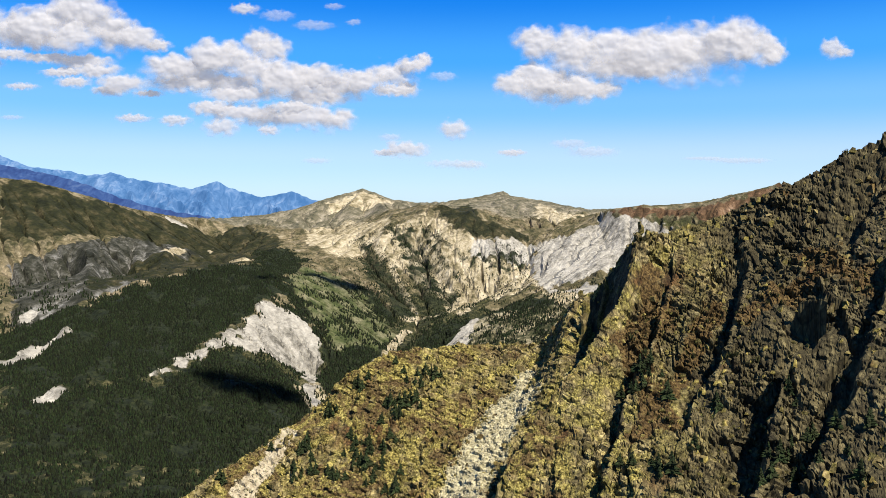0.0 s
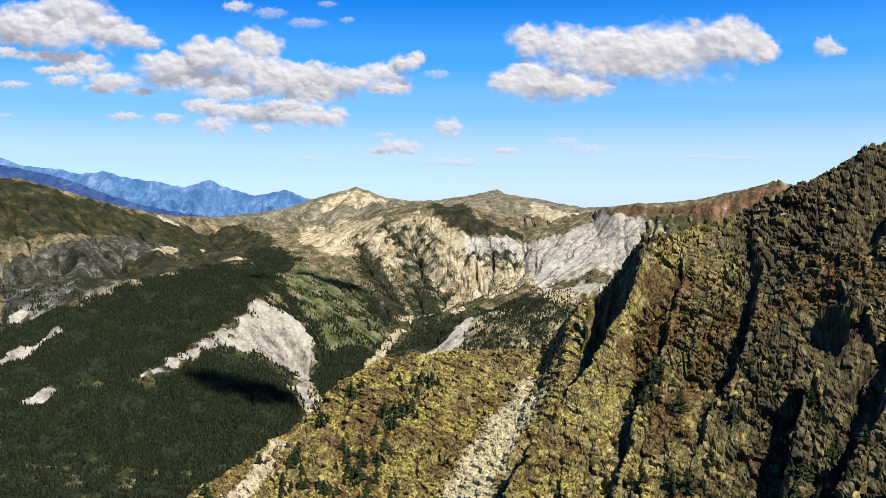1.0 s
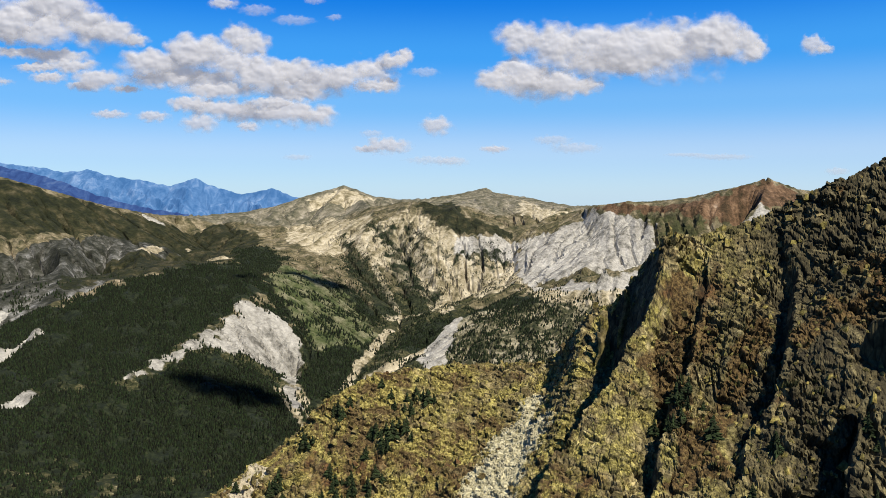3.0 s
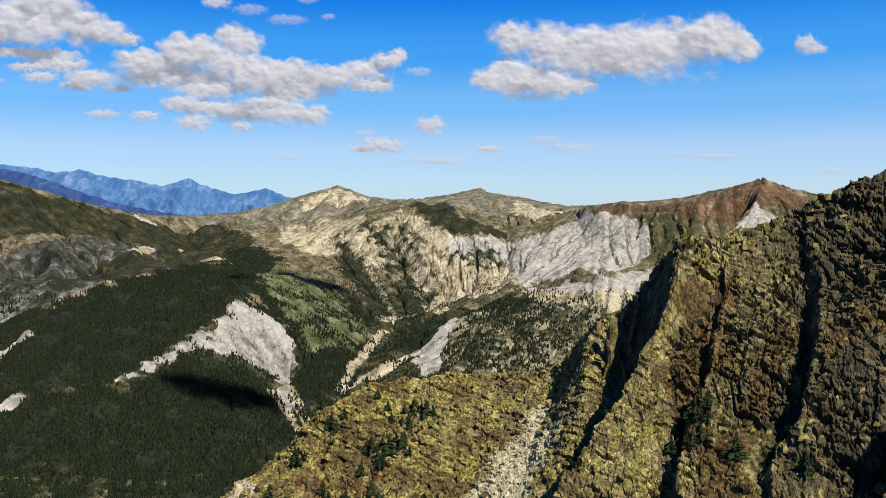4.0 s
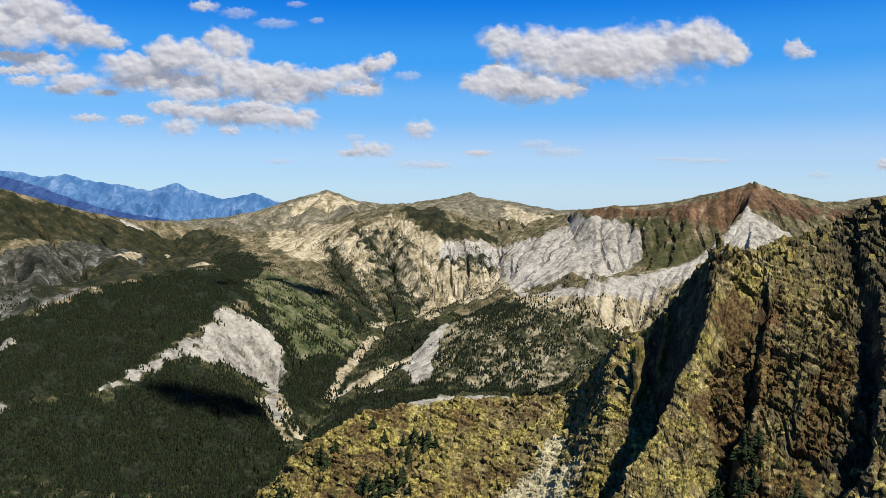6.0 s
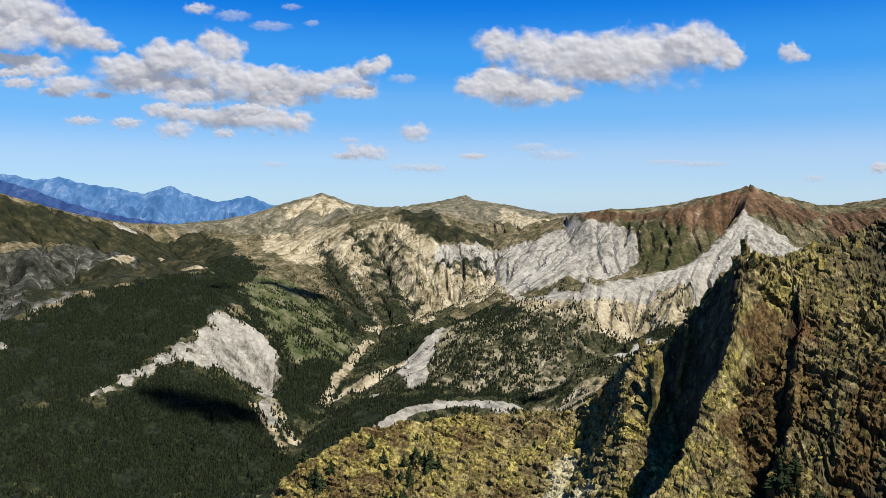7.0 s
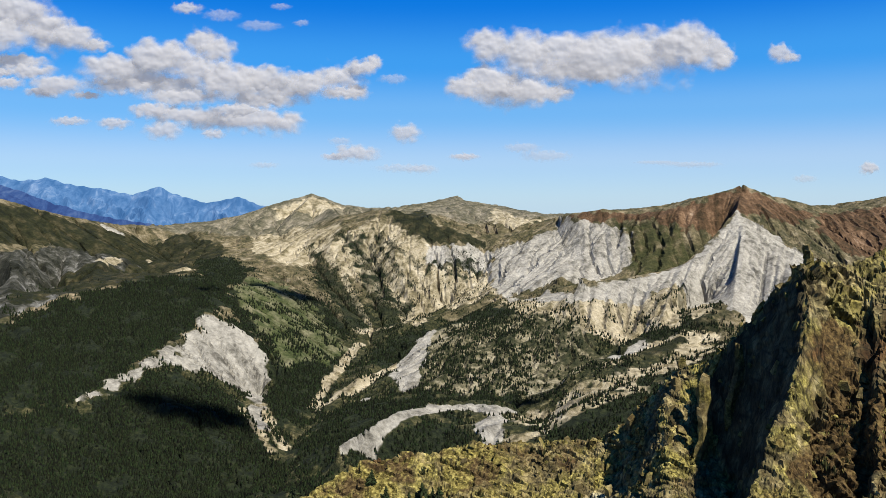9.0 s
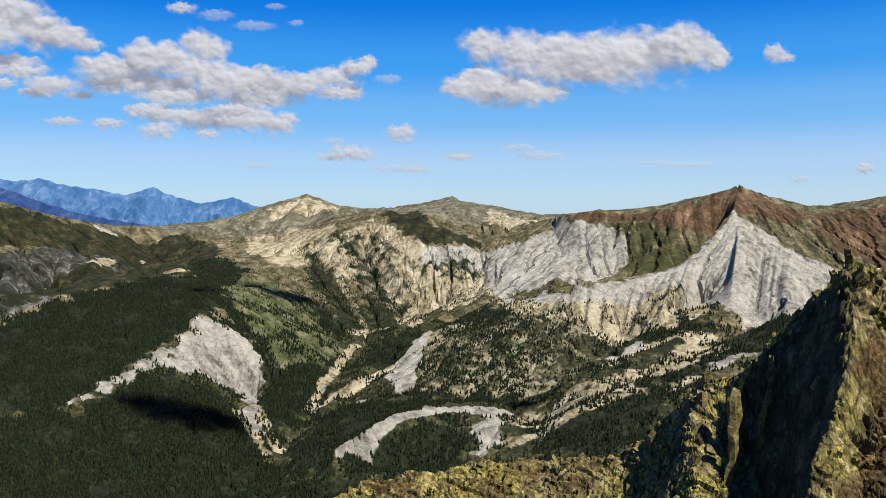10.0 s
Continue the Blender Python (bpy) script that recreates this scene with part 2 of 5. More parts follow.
def stretch_land(lines, x0, x1, y0, y1, nx, ny, passes=60):
    """A taut skin through the ridge and valley lines, from a coarse grid to a fine one."""
    z = None
    for level in (32, 16, 8, 4, 2, 1):
        w, h = max(8, nx // level), max(8, ny // level)
        total, count = np.zeros((h, w)), np.zeros((h, w))
        for pts in lines.values():
            s = line_samples(pts, (x1 - x0) / w * 0.5)
            i = np.clip(np.rint((s[:, 1] - y0) / (y1 - y0) * (h - 1)).astype(int), 0, h - 1)
            j = np.clip(np.rint((s[:, 0] - x0) / (x1 - x0) * (w - 1)).astype(int), 0, w - 1)
            np.add.at(total, (i, j), s[:, 2])
            np.add.at(count, (i, j), 1)
        fixed = count > 0
        held = total / np.maximum(count, 1)
        z = np.full((h, w), held[fixed].mean()) if z is None else resample(z, (h, w))
        for _ in range(passes * (6 if level > 8 else 1)):
            z[fixed] = held[fixed]
            p = np.pad(z, 1, mode="edge")
            z = (p[:-2, 1:-1] + p[2:, 1:-1] + p[1:-1, :-2] + p[1:-1, 2:]) / 4
        z[fixed] = held[fixed]
    return z


def erode(z, cell, rounds, strength):
    """Streams cut gullies: water runs to the steepest neighbour and wears its bed down."""
    h, w = z.shape
    idx = np.arange(h * w).reshape(h, w)
    rng = np.random.default_rng(8)
    for _ in range(rounds):
        p = np.pad(z, 1, constant_values=1e9)
        pi = np.pad(idx, 1)
        best, to = np.zeros((h, w)), idx.copy()
        for dy in (0, 1, 2):
            for dx in (0, 1, 2):
                if (dx, dy) != (1, 1):
                    drop = (z - p[dy:dy + h, dx:dx + w]) / math.hypot(dx - 1, dy - 1) * rng.uniform(0.75, 1.25, (h, w))
                    better = drop > best
                    best[better], to[better] = drop[better], pi[dy:dy + h, dx:dx + w][better]
        flat, to = z.ravel().tolist(), to.ravel().tolist()
        order = np.argsort(z, axis=None).tolist()
        area = [1.0] * (h * w)
        for i in reversed(order):
            if to[i] != i:
                area[to[i]] += area[i]
        f = (strength * np.maximum(np.sqrt(np.array(area)) - 3.0, 0)).tolist()
        for i in order:
            if to[i] != i:
                flat[i] = (flat[i] + f[i] * flat[to[i]]) / (1 + f[i])
        z = np.array(flat).reshape(h, w)
    return z, np.array(area).reshape(h, w)


# the wide land
LX0, LX1, LY0, LY1, LNX, LNY = -1500.0, 1700.0, 600.0, 3300.0, 641, 541
land_x, land_y = np.linspace(LX0, LX1, LNX), np.linspace(LY0, LY1, LNY)
GX, GY = np.meshgrid(land_x, land_y)
skin = stretch_land({**RIDGES, **VALLEYS}, LX0, LX1, LY0, LY1, LNX, LNY)


def off_lines(lines, x, y, step):
    """How far it is to the nearest ridge or valley line."""
    d = np.full(x.shape, 1e9)
    for pts in lines.values():
        for px, py, _ in line_samples(pts, step):
            d = np.minimum(d, (x - px) ** 2 + (y - py) ** 2)
    return np.sqrt(d)


coarse = off_lines({**RIDGES, **VALLEYS}, GX[::8, ::8], GY[::8, ::8], 30)
calm = 0.25 + 0.75 * smooth(0, 70, resample(coarse, GX.shape))
WX, WY = GX + 25 * fbm(GX / 160, GY / 160, 3, 71), GY + 25 * fbm(GX / 160, GY / 160, 3, 81)


def ribs(z, x, y, size, seed):
    """Ribs and gullies that run straight down the slope, whichever way it faces."""
    soft = z[::4, ::4]
    for _ in range(30):
        p = np.pad(soft, 1, mode="edge")
        soft = (p[:-2, 1:-1] + p[2:, 1:-1] + p[1:-1, :-2] + p[1:-1, 2:] + p[1:-1, 1:-1]) / 5
    gy, gx = np.gradient(soft)
    way = resample(np.cos(2 * np.arctan2(gy, gx)), x.shape), resample(np.sin(2 * np.arctan2(gy, gx)), x.shape)
    total, weight = np.zeros(x.shape), np.full(x.shape, 1e-6)
    for k in range(8):
        a = math.pi * k / 8
        w = np.clip(way[0] * math.cos(2 * a) + way[1] * math.sin(2 * a), 0, None) ** 3
        along, across = x * math.cos(a) + y * math.sin(a), -x * math.sin(a) + y * math.cos(a)
        total += w * fbm(across / size + 31 * k, along / (5 * size), 3, seed + 5 * k, True)
        weight += w
    return total / weight


RIB = ribs(skin, WX, WY, 62.0, 300)
RIB_FINE = ribs(skin, WX, WY, 23.0, 400)
LAND = skin + calm * (10 * RIB - 3.5 + 2.6 * RIB_FINE + 4 * fbm(WX / 120, WY / 120, 3, 9))
LAND, FLOW = erode(LAND, 5.0, 5, 0.05)
LAND = LAND + 0.9 * fbm(WX / 18, WY / 18, 3, 13, True) + 0.5 * fbm(GX / 8, GY / 8, 2, 15)
RIB = np.clip(0.5 + 0.26 * (RIB - 0.8) + 0.22 * (RIB_FINE - 0.8) - 0.22 * np.log(FLOW) / np.log(400.0), 0, 1)

# the rock massif close to the camera's way
NX0, NX1, NY0, NY1, NNX, NNY = -150.0, 230.0, 60.0, 350.0, 509, 389
NEAR_SKIN = stretch_land(NEAR_LINES, NX0, NX1, NY0, NY1, NNX, NNY)


def sample(z, x, y, x0, x1, y0, y1):
    fx = (np.asarray(x, float) - x0) / (x1 - x0) * (z.shape[1] - 1)
    fy = (np.asarray(y, float) - y0) / (y1 - y0) * (z.shape[0] - 1)
    j, i = np.clip(fx.astype(int), 0, z.shape[1] - 2), np.clip(fy.astype(int), 0, z.shape[0] - 2)
    u, v = np.clip(fx - j, 0, 1), np.clip(fy - i, 0, 1)
    return (z[i, j] * (1 - u) + z[i, j + 1] * u) * (1 - v) + (z[i + 1, j] * (1 - u) + z[i + 1, j + 1] * u) * v


def saw(s):
    """Ledges: a steep riser, then a slab that dips back."""
    f = s - np.floor(s)
    return smooth(0.0, 0.14, f) - f


def outcrops(x, y):
    """Where rock breaks through the turf of the slope."""
    return smooth(-0.1, 0.4, fbm(x / 14, y / 14, 4, 91)) * (1 - smooth(6, 16, x + 0.4 * (y - 205)))


def crag(x, y):
    """How strongly the rock is broken up: less on the grassy slope and the scree."""
    outcrop = 0.75 * outcrops(x, y)
    return 0.25 + outcrop + (0.75 - outcrop) * smooth(24, 40, x + 0.25 * (190 - y))


def hashed(ix, iy, seed):
    h = (ix * 374761393 + iy * 668265263 + seed * 974634777) & 0xFFFFFFFF
    h = ((h ^ (h >> 13)) * 1274126177) & 0xFFFFFFFF
    return ((h ^ (h >> 16)) & 0xFFFF) / 65535.0


def fracture(x, y, seed, tilt, crack=0.3):
    """Jointed rock: each cell is a block with its own level and tilt, parted by a crack."""
    cx, cy = np.floor(x), np.floor(y)
    near, second = np.full(x.shape, 9.0), np.full(x.shape, 9.0)
    level, beside = np.zeros(x.shape), np.zeros(x.shape)
    for dx in (-1, 0, 1):
        for dy in (-1, 0, 1):
            ix, iy = (cx + dx).astype(np.int64), (cy + dy).astype(np.int64)
            px, py = cx + dx + 0.1 + 0.8 * hashed(ix, iy, seed), cy + dy + 0.1 + 0.8 * hashed(ix, iy, seed + 1)
            d = np.maximum(np.abs(x - px), np.abs(y - py))
            own = hashed(ix, iy, seed + 2) - 0.5 - tilt * ((x - px) * 1.1 * (hashed(ix, iy, seed + 3) - 0.55) + (y - py) * 0.95 * (hashed(ix, iy, seed + 4) - 0.02))
            closer = d < near
            beside = np.where(closer, level, np.where(d < second, own, beside))
            second = np.where(closer, near, np.minimum(second, d))
            level = np.where(closer, own, level)
            near = np.where(closer, d, near)
    sure = 0.5 + 0.5 * smooth(0.0, 0.05, second - near)
    return level * sure + beside * (1 - sure) - crack * (1 - smooth(0.0, 0.12, second - near))


# clefts in the crag: points in plan, depth, width of the gentle side and of the steep side
CLEFTS = [
    (5.5, 3.5, 0.8, [(53.0, 193.3), (49.6, 187.6), (46.5, 182.7), (39.7, 171.9), (36.4, 167.4), (34.0, 160.7), (29.3, 150.6)]),
    (6.5, 4.5, 0.8, [(70.6, 193.0), (65.5, 182.5), (60.1, 172.7), (53.4, 164.2), (46.6, 156.1)]),
    (13.0, 7.5, 0.9, [(86.0, 159.0), (76.7, 151.0), (74.8, 157.0), (69.0, 154.6), (66.4, 154.6), (63.3, 153.6), (58.0, 145.8), (54.6, 141.0), (51.5, 136.0)]),
    (4.0, 3.5, 0.8, [(78, 172), (74.2, 168.3), (67.2, 159.7), (60.9, 157.1)]),
    (10.0, 6.0, 0.9, [(78, 148), (68.9, 141.5), (63.2, 137.5), (57.2, 132.0)]),
    (4.0, 4.0, 0.9, [(98, 186), (92, 180), (86, 172)]),
]


def clefts(x, y):
    """Each cleft is cut with a long gentle side and a short steep one to its right."""
    cut = np.zeros(x.shape)
    for depth, gentle, steep, pts in CLEFTS:
        best, side, along = np.full(x.shape, 1e9), np.zeros(x.shape), np.zeros(x.shape)
        for k, ((ax, ay), (bx, by)) in enumerate(zip(pts, pts[1:])):
            lx, ly = bx - ax, by - ay
            t = np.clip(((x - ax) * lx + (y - ay) * ly) / (lx * lx + ly * ly), 0, 1)
            d = np.hypot(x - ax - t * lx, y - ay - t * ly)
            s = (x - ax) * ly - (y - ay) * lx
            closer = d < best
            best, side, along = np.where(closer, d, best), np.where(closer, s, side), np.where(closer, (k + t) / (len(pts) - 1), along)
        fade = np.sin(np.pi * np.clip(0.08 + 0.84 * along, 0, 1)) ** 0.5
        right = side < 0
        cut = np.maximum(cut, depth * fade * np.where(right, np.exp(-((best / steep) ** 2)), np.exp(-((best / (1.3 * gentle)) ** 1.6))))
    return cut


def near_base(x, y):
    k = crag(x, y)
    wx, wy = x + 1.6 * fbm(x / 9, y / 9, 3, 41), y + 1.6 * fbm(x / 9, y / 9, 3, 51)
    z = sample(NEAR_SKIN, x, y, NX0, NX1, NY0, NY1)
    z = z - clefts(wx, wy) * smooth(0.3, 0.9, k)
    z = z + k * 0.8 * saw((0.93 * wx - 0.36 * wy) / 9.0) * (0.5 + 0.5 * fbm(x / 30, y / 30, 2, 61))
    return z + k * 0.5 * fbm(wx / 6, wy / 6, 2, 31)


def jut(x, y, z):
    """How far the joint blocks stand out of the face, square to it: slabs that run up the crag, broken across."""
    k = crag(x, y)
    u, v = 0.87 * x - 0.49 * y + 0.1 * z, 0.3 * x + 0.52 * y + 0.8 * z
    u = u + 1.3 * fbm(x / 11, z / 11, 3, 141)
    v = v + 0.22 * u + 1.0 * fbm(x / 8, z / 8, 2, 151)
    d = 1.0 * fracture(u / 3.6, v / 8.5, 11, 0.7, 0.4) + 0.8 * fracture(u / 1.7, v / 3.0, 23, 0.85, 0.5)
    d = d + 0.42 * fracture((u + 0.3 * v) / 1.1, v / 1.2, 37, 1.0, 0.6)
    d = d * (0.55 + 0.7 * smooth(-0.35, 0.5, fbm(x / 17, z / 17, 3, 161)))
    soft = (1 - k) * (0.75 * fracture(u / 2.6, v / 1.9, 47, 1.2, 0.5) + 0.38 * fracture(u / 1.0, v / 0.85, 59, 1.2, 0.5))
    return k * d + soft + 0.06 * fbm(u / 1.2, v / 1.6, 2, 33)


def near_at(x, y):
    x, y = np.asarray(x, float), np.asarray(y, float)
    z = near_base(x, y)
    return z + 1.25 * jut(x, y, z)


def land_at(x, y):
    return sample(LAND, x, y, LX0, LX1, LY0, LY1)

# ---- what covers the ground: bare rock, scree, grass and woods, as strips with a half-width in metres ----
COVER = {}


def zone(kind, half, *points):
    COVER.setdefault(kind, []).append((half, points))


def area(kind, *points):
    AREAS.setdefault(kind, []).append(points)


AREAS = {}
area("strip", (190, 1151), (273, 1181), (374, 1238), (463, 1284), (575, 1378), (693, 1482), (666, 1428), (506, 1284), (398, 1222), (327, 1095), (240, 1015), (200, 1056))
area("strip", (-133, 2298), (-80, 2269), (-34, 2151), (12, 1988), (4, 1835), (-45, 1932), (-73, 2015), (-112, 2156))
area("strip", (-180, 2188), (-148, 2173), (-108, 2083), (-81, 1966), (-101, 1915), (-137, 1991))
area("white", (-348, 1596), (-305, 1602), (-265, 1605), (-233, 1559), (-214, 1372), (-255, 1430), (-300, 1433), (-349, 1416), (-371, 1414), (-365, 1518))
area("white", (-369, 1498), (-360, 1475), (-403, 1336), (-434, 1234), (-442, 1237), (-413, 1368), (-390, 1438))
area("white", (441, 2277), (466, 2216), (528, 2164), (586, 2112), (562, 2028), (475, 1959), (392, 1941), (303, 1951), (230, 1994), (234, 2141), (260, 2235), (350, 2235))
area("white", (81, 2223), (201, 2242), (259, 2222), (234, 2141), (150, 2158), (71, 2152))
area("white", (367, 1748), (480, 1791), (622, 1848), (711, 1916), (814, 2010), (876, 2001), (923, 1888), (987, 1815), (849, 1594), (697, 1491), (642, 1549), (629, 1648), (588, 1753), (457, 1711), (344, 1722), (272, 1772), (243, 1993))
area("tan", (224, 1945), (344, 1722), (495, 1721), (639, 1790), (620, 1625), (498, 1561), (405, 1603), (321, 1613), (227, 1703))
area("brown", (458, 2246), (538, 2206), (638, 2189), (731, 2155), (894, 2158), (947, 2141), (1076, 2129), (970, 2035), (869, 2034), (816, 2015), (771, 2068), (708, 2090), (651, 2135), (557, 2166), (504, 2186))
area("brown", (1071, 2119), (1179, 2206), (1360, 2276), (1465, 2258), (1220, 1892), (1135, 1912), (1068, 1955), (1024, 2030))
area("brown", (758, 1785), (847, 1740), (697, 1491), (631, 1547))
area("olive", (383, 1563), (546, 1698), (607, 1650), (577, 1546), (422, 1424))
area("green", (557, 2163), (645, 2117), (705, 2081), (719, 1936), (676, 1998), (511, 1814), (578, 2086))
area("green", (441, 1956), (491, 2020), (505, 1980))
area("olive", (-20, 2384), (87, 2778), (116, 2314), (250, 2273), (232, 2250), (97, 2235), (39, 2265))
area("tan", (-141, 2300), (-51, 2371), (39, 2265), (81, 2223), (71, 2152), (234, 2141), (230, 1994), (173, 1956), (84, 1990), (35, 1878), (-7, 2015), (-61, 2075), (-132, 2146), (-194, 2218))
area("tan", (-422, 2558), (-296, 2619), (-156, 2299), (-196, 2246), (-279, 2206), (-373, 2263))
area("tan", (-389, 2801), (-283, 2881), (-172, 2841), (-239, 2752), (-382, 2748))
area("grey", (-945, 1782), (-854, 1940), (-803, 2118), (-714, 2248), (-600, 2192), (-654, 2060), (-621, 1647), (-669, 1532), (-713, 1357))
area("olive", (-1112, 2097), (-946, 2151), (-820, 2273), (-604, 2564), (-554, 2351), (-714, 2248), (-803, 2118), (-886, 2014), (-1010, 1906))
area("forest", (-764, 1376), (-659, 1509), (-574, 1659), (-489, 1758), (-403, 1817), (-380, 1992), (-339, 1670), (-350, 1589), (-365, 1518), (-413, 1368), (-439, 1235), (-508, 1172), (-608, 1107))
area("forest", (-608, 1107), (-508, 1172), (-438, 1231), (-355, 1405), (-223, 1349), (-160, 1193), (-143, 977), (-414, 964), (-487, 897))
area("forest", (-380, 1992), (-239, 1633), (-106, 1674), (-102, 1615), (-137, 1433), (-179, 1274), (-214, 1385), (-231, 1559), (-265, 1605), (-339, 1670))
area("forest", (-505, 2205), (-415, 2179), (-344, 2086), (-354, 1863), (-399, 1800))
area("meadow", (-348, 1830), (-331, 2007), (-210, 1841), (-150, 1826), (-109, 1728), (-204, 1600), (-239, 1633))
area("forest", (-7, 1797), (64, 1837), (176, 1753), (268, 1745), (324, 1680), (330, 1605), (255, 1492), (184, 1410), (55, 1427), (0, 1456), (25, 1486), (-8, 1585), (-61, 1624), (-42, 1743))
area("thin", (324, 1680), (369, 1591), (352, 1447), (273, 1391), (184, 1410), (102, 1549), (67, 1662))
area("forest", (-125, 1390), (-55, 1437), (55, 1421), (183, 1406), (197, 1375), (46, 1244), (-1, 1171), (-69, 1064), (-133, 1148), (-162, 1207))
area("forest", (-44, 1110), (-2, 1154), (76, 1208), (84, 1134), (78, 1066), (-68, 1039))
area("forest", (162, 1163), (223, 1164), (415, 1271), (686, 1469), (636, 1407), (455, 1263), (371, 1215), (305, 1041), (202, 1065))
area("tan", (162, 1261), (261, 1339), (387, 1372), (522, 1364), (531, 1343), (395, 1261), (231, 1166), (162, 1163))
area("meadow", (-352, 2016), (-286, 2049), (-199, 1970), (-134, 1857), (-107, 1692), (-139, 1619), (-199, 1562), (-258, 1620), (-325, 1736))
area("white", (122, 1271), (153, 1260), (141, 1152), (121, 1118), (102, 1113), (103, 1152), (116, 1211))
area("forest", (-463, 2078), (-429, 2142), (-370, 2081), (-339, 1782), (-359, 1668), (-395, 1731))
area("white", (58, 1808), (77, 1659), (49, 1581), (38, 1487), (18, 1449), (1, 1473), (-16, 1530), (5, 1622), (34, 1757))
area("olive", (-1115, 2074), (-971, 2124), (-786, 2308), (-600, 2527), (-467, 2383), (-459, 2116), (-567, 2134), (-719, 2150), (-835, 2070), (-907, 1921), (-996, 1843))
zone("tan", 8, (-124, 1464), (-76, 1505), (-8, 1608))
zone("tan", 7, (-180, 1226), (-208, 1281), (-240, 1340))
zone("tan", 10, (338, 1410), (427, 1497), (519, 1530))
zone("tan", 9, (143, 1128), (224, 1164), (329, 1209), (426, 1232))
zone("strip", 11, (-125, 2270), (-84, 2145), (-47, 2033))
zone("strip", 11, (-81, 2295), (-35, 2154), (6, 1995))
zone("strip", 11, (-51, 2309), (4, 2211), (57, 2151))
zone("strip", 11, (-192, 2192), (-156, 2081), (-121, 1934))
area("thin", (74, 1671), (139, 1724), (227, 1703), (312, 1673), (326, 1586), (256, 1491), (185, 1412), (75, 1431), (29, 1460), (49, 1581))
zone("heath", 2.6, (41.2, 182.6), (46.3, 187.0), (49.9, 193.6))
zone("heath", 2.3, (38.4, 157.6), (46.1, 167.0), (54.6, 176.6), (61.2, 183.0))
zone("heath", 2.6, (64.4, 172.8), (70.1, 174.0), (77.6, 170.6))
zone("heath", 4.5, (42.5, 182.0), (46.7, 186.0), (49.5, 184.8))
zone("heath", 3.0, (42.6, 182.0), (41.1, 167.6), (44.2, 159.4))
zone("heath", 2.6, (79.6, 181.0), (83.5, 168.6), (85.0, 162.4))
area("olive", (-684, 1571), (-627, 1664), (-538, 1707), (-450, 1776), (-485, 2063), (-598, 2343), (-659, 2076), (-739, 1950), (-720, 1652))
area("strip", (-223, 2210), (-164, 2199), (-117, 2109), (-72, 1986), (-57, 1898), (-117, 1872), (-163, 1998), (-202, 2067))
area("strip", (-137, 2277), (-82, 2316), (-20, 2148), (6, 1986), (-7, 1955), (-46, 2010), (-75, 2082), (-118, 2195))
zone("tan", 7, (-148, 2168), (-108, 2057), (-64, 1928))
zone("tan", 7, (-63, 2291), (-6, 2132), (44, 1853))
zone("tan", 8, (-3, 2318), (29, 2123), (57, 1878))
zone("tan", 13, (-87, 1880), (-26, 1889))
area("tan", (-144, 2352), (-202, 2307), (-265, 2151), (-318, 2183), (-269, 2369), (-171, 2408))
area("tan", (331, 2820), (369, 2609), (425, 2528), (367, 2483), (312, 2511), (291, 2589))
zone("white", 10, (-224, 1353), (-202, 1294))
zone("white", 9, (-70, 1064), (-2, 1172), (54, 1231), (122, 1270), (164, 1271))
zone("white", 17, (120, 1188), (118, 1135))
zone("white", 13, (370, 1459), (429, 1507))
zone("white", 8, (-58, 1451))
zone("tan", 20, (557, 1521), (441, 1395), (347, 1328), (250, 1287), (206, 1322))
zone("white", 10, (537, 1295), (464, 1264))
zone("white", 12, (-637, 1376), (-653, 1296), (-659, 1214))
zone("white", 9, (-744, 1480), (-742, 1436))
zone("white", 12, (-538, 1143), (-552, 1107))
zone("tan", 14, (-687, 2133), (-689, 2058))
zone("tan", 12, (-624, 2206))
zone("white", 12, (-786, 2354), (-746, 2354))
zone("tan", 12, (-69, 1888), (5, 1900), (56, 1924))
zone("tan", 9, (-80, 1785), (-105, 1653), (-135, 1502), (-143, 1440))
zone("tan", 9, (-220, 1379), (-181, 1285), (-169, 1252))
zone("tan", 18, (-545, 2091), (-510, 2107))
zone("tan", 15, (-282, 2224), (-251, 2207))
zone("tan", 10, (-105, 1495), (-49, 1560))
zone("tan", 25, (-125, 2280), (-134, 2171))
zone("tan", 16, (211, 1590), (276, 1602))
zone("tan", 14, (321, 1614), (290, 1538))
zone("green", 18, (469, 1984), (495, 2009))
zone("strip", 30, (-77, 2164), (-34, 2079), (19, 2011))
zone("strip", 25, (-190, 2159), (-114, 2039), (-71, 1954))
zone("strip", 25, (-146, 1928), (-117, 1862))
zone("strip", 26, (354, 1383))
zone("forest", 30, (698, 1491), (469, 1299))
zone("strip", 35, (150, 2149), (180, 2166))
zone("strip", 22, (503, 1543), (447, 1532))
zone("strip", 15, (-228, 2292), (-152, 2115), (-85, 1979))
zone("strip", 17, (-147, 2315), (-66, 2157), (6, 1986))
zone("strip", 10, (-77, 2268), (-28, 2148))
zone("strip", 14, (142, 2145), (169, 2108))
zone("forest", 35, (-292, 1594), (-204, 1601), (-165, 1654))
zone("forest", 30, (-195, 1959), (-148, 1879))
zone("scree", 2.2, (22.1, 213.5), (17.3, 202.7))
zone("scree", 6.3, (16.5, 201.5), (10, 189.9), (4.1, 180.1))
zone("pale", 2.5, (-39.9, 210.3), (-43.7, 198.6), (-47.6, 191.5))
# dark strip laid along the lower ridge's crease, in place of its shade
zone("strip", 5, (594, 1751), (486, 1652), (355, 1470), (296, 1496))
zone("strip", 14, (206, 1904), (227, 1704), (292, 1687))
zone("strip", 13, (219, 1646), (254, 1566))
zone("strip", 10, (332, 1665), (333, 1605))
zone("strip", 7, (70, 2120), (101, 2169), (134, 2123))
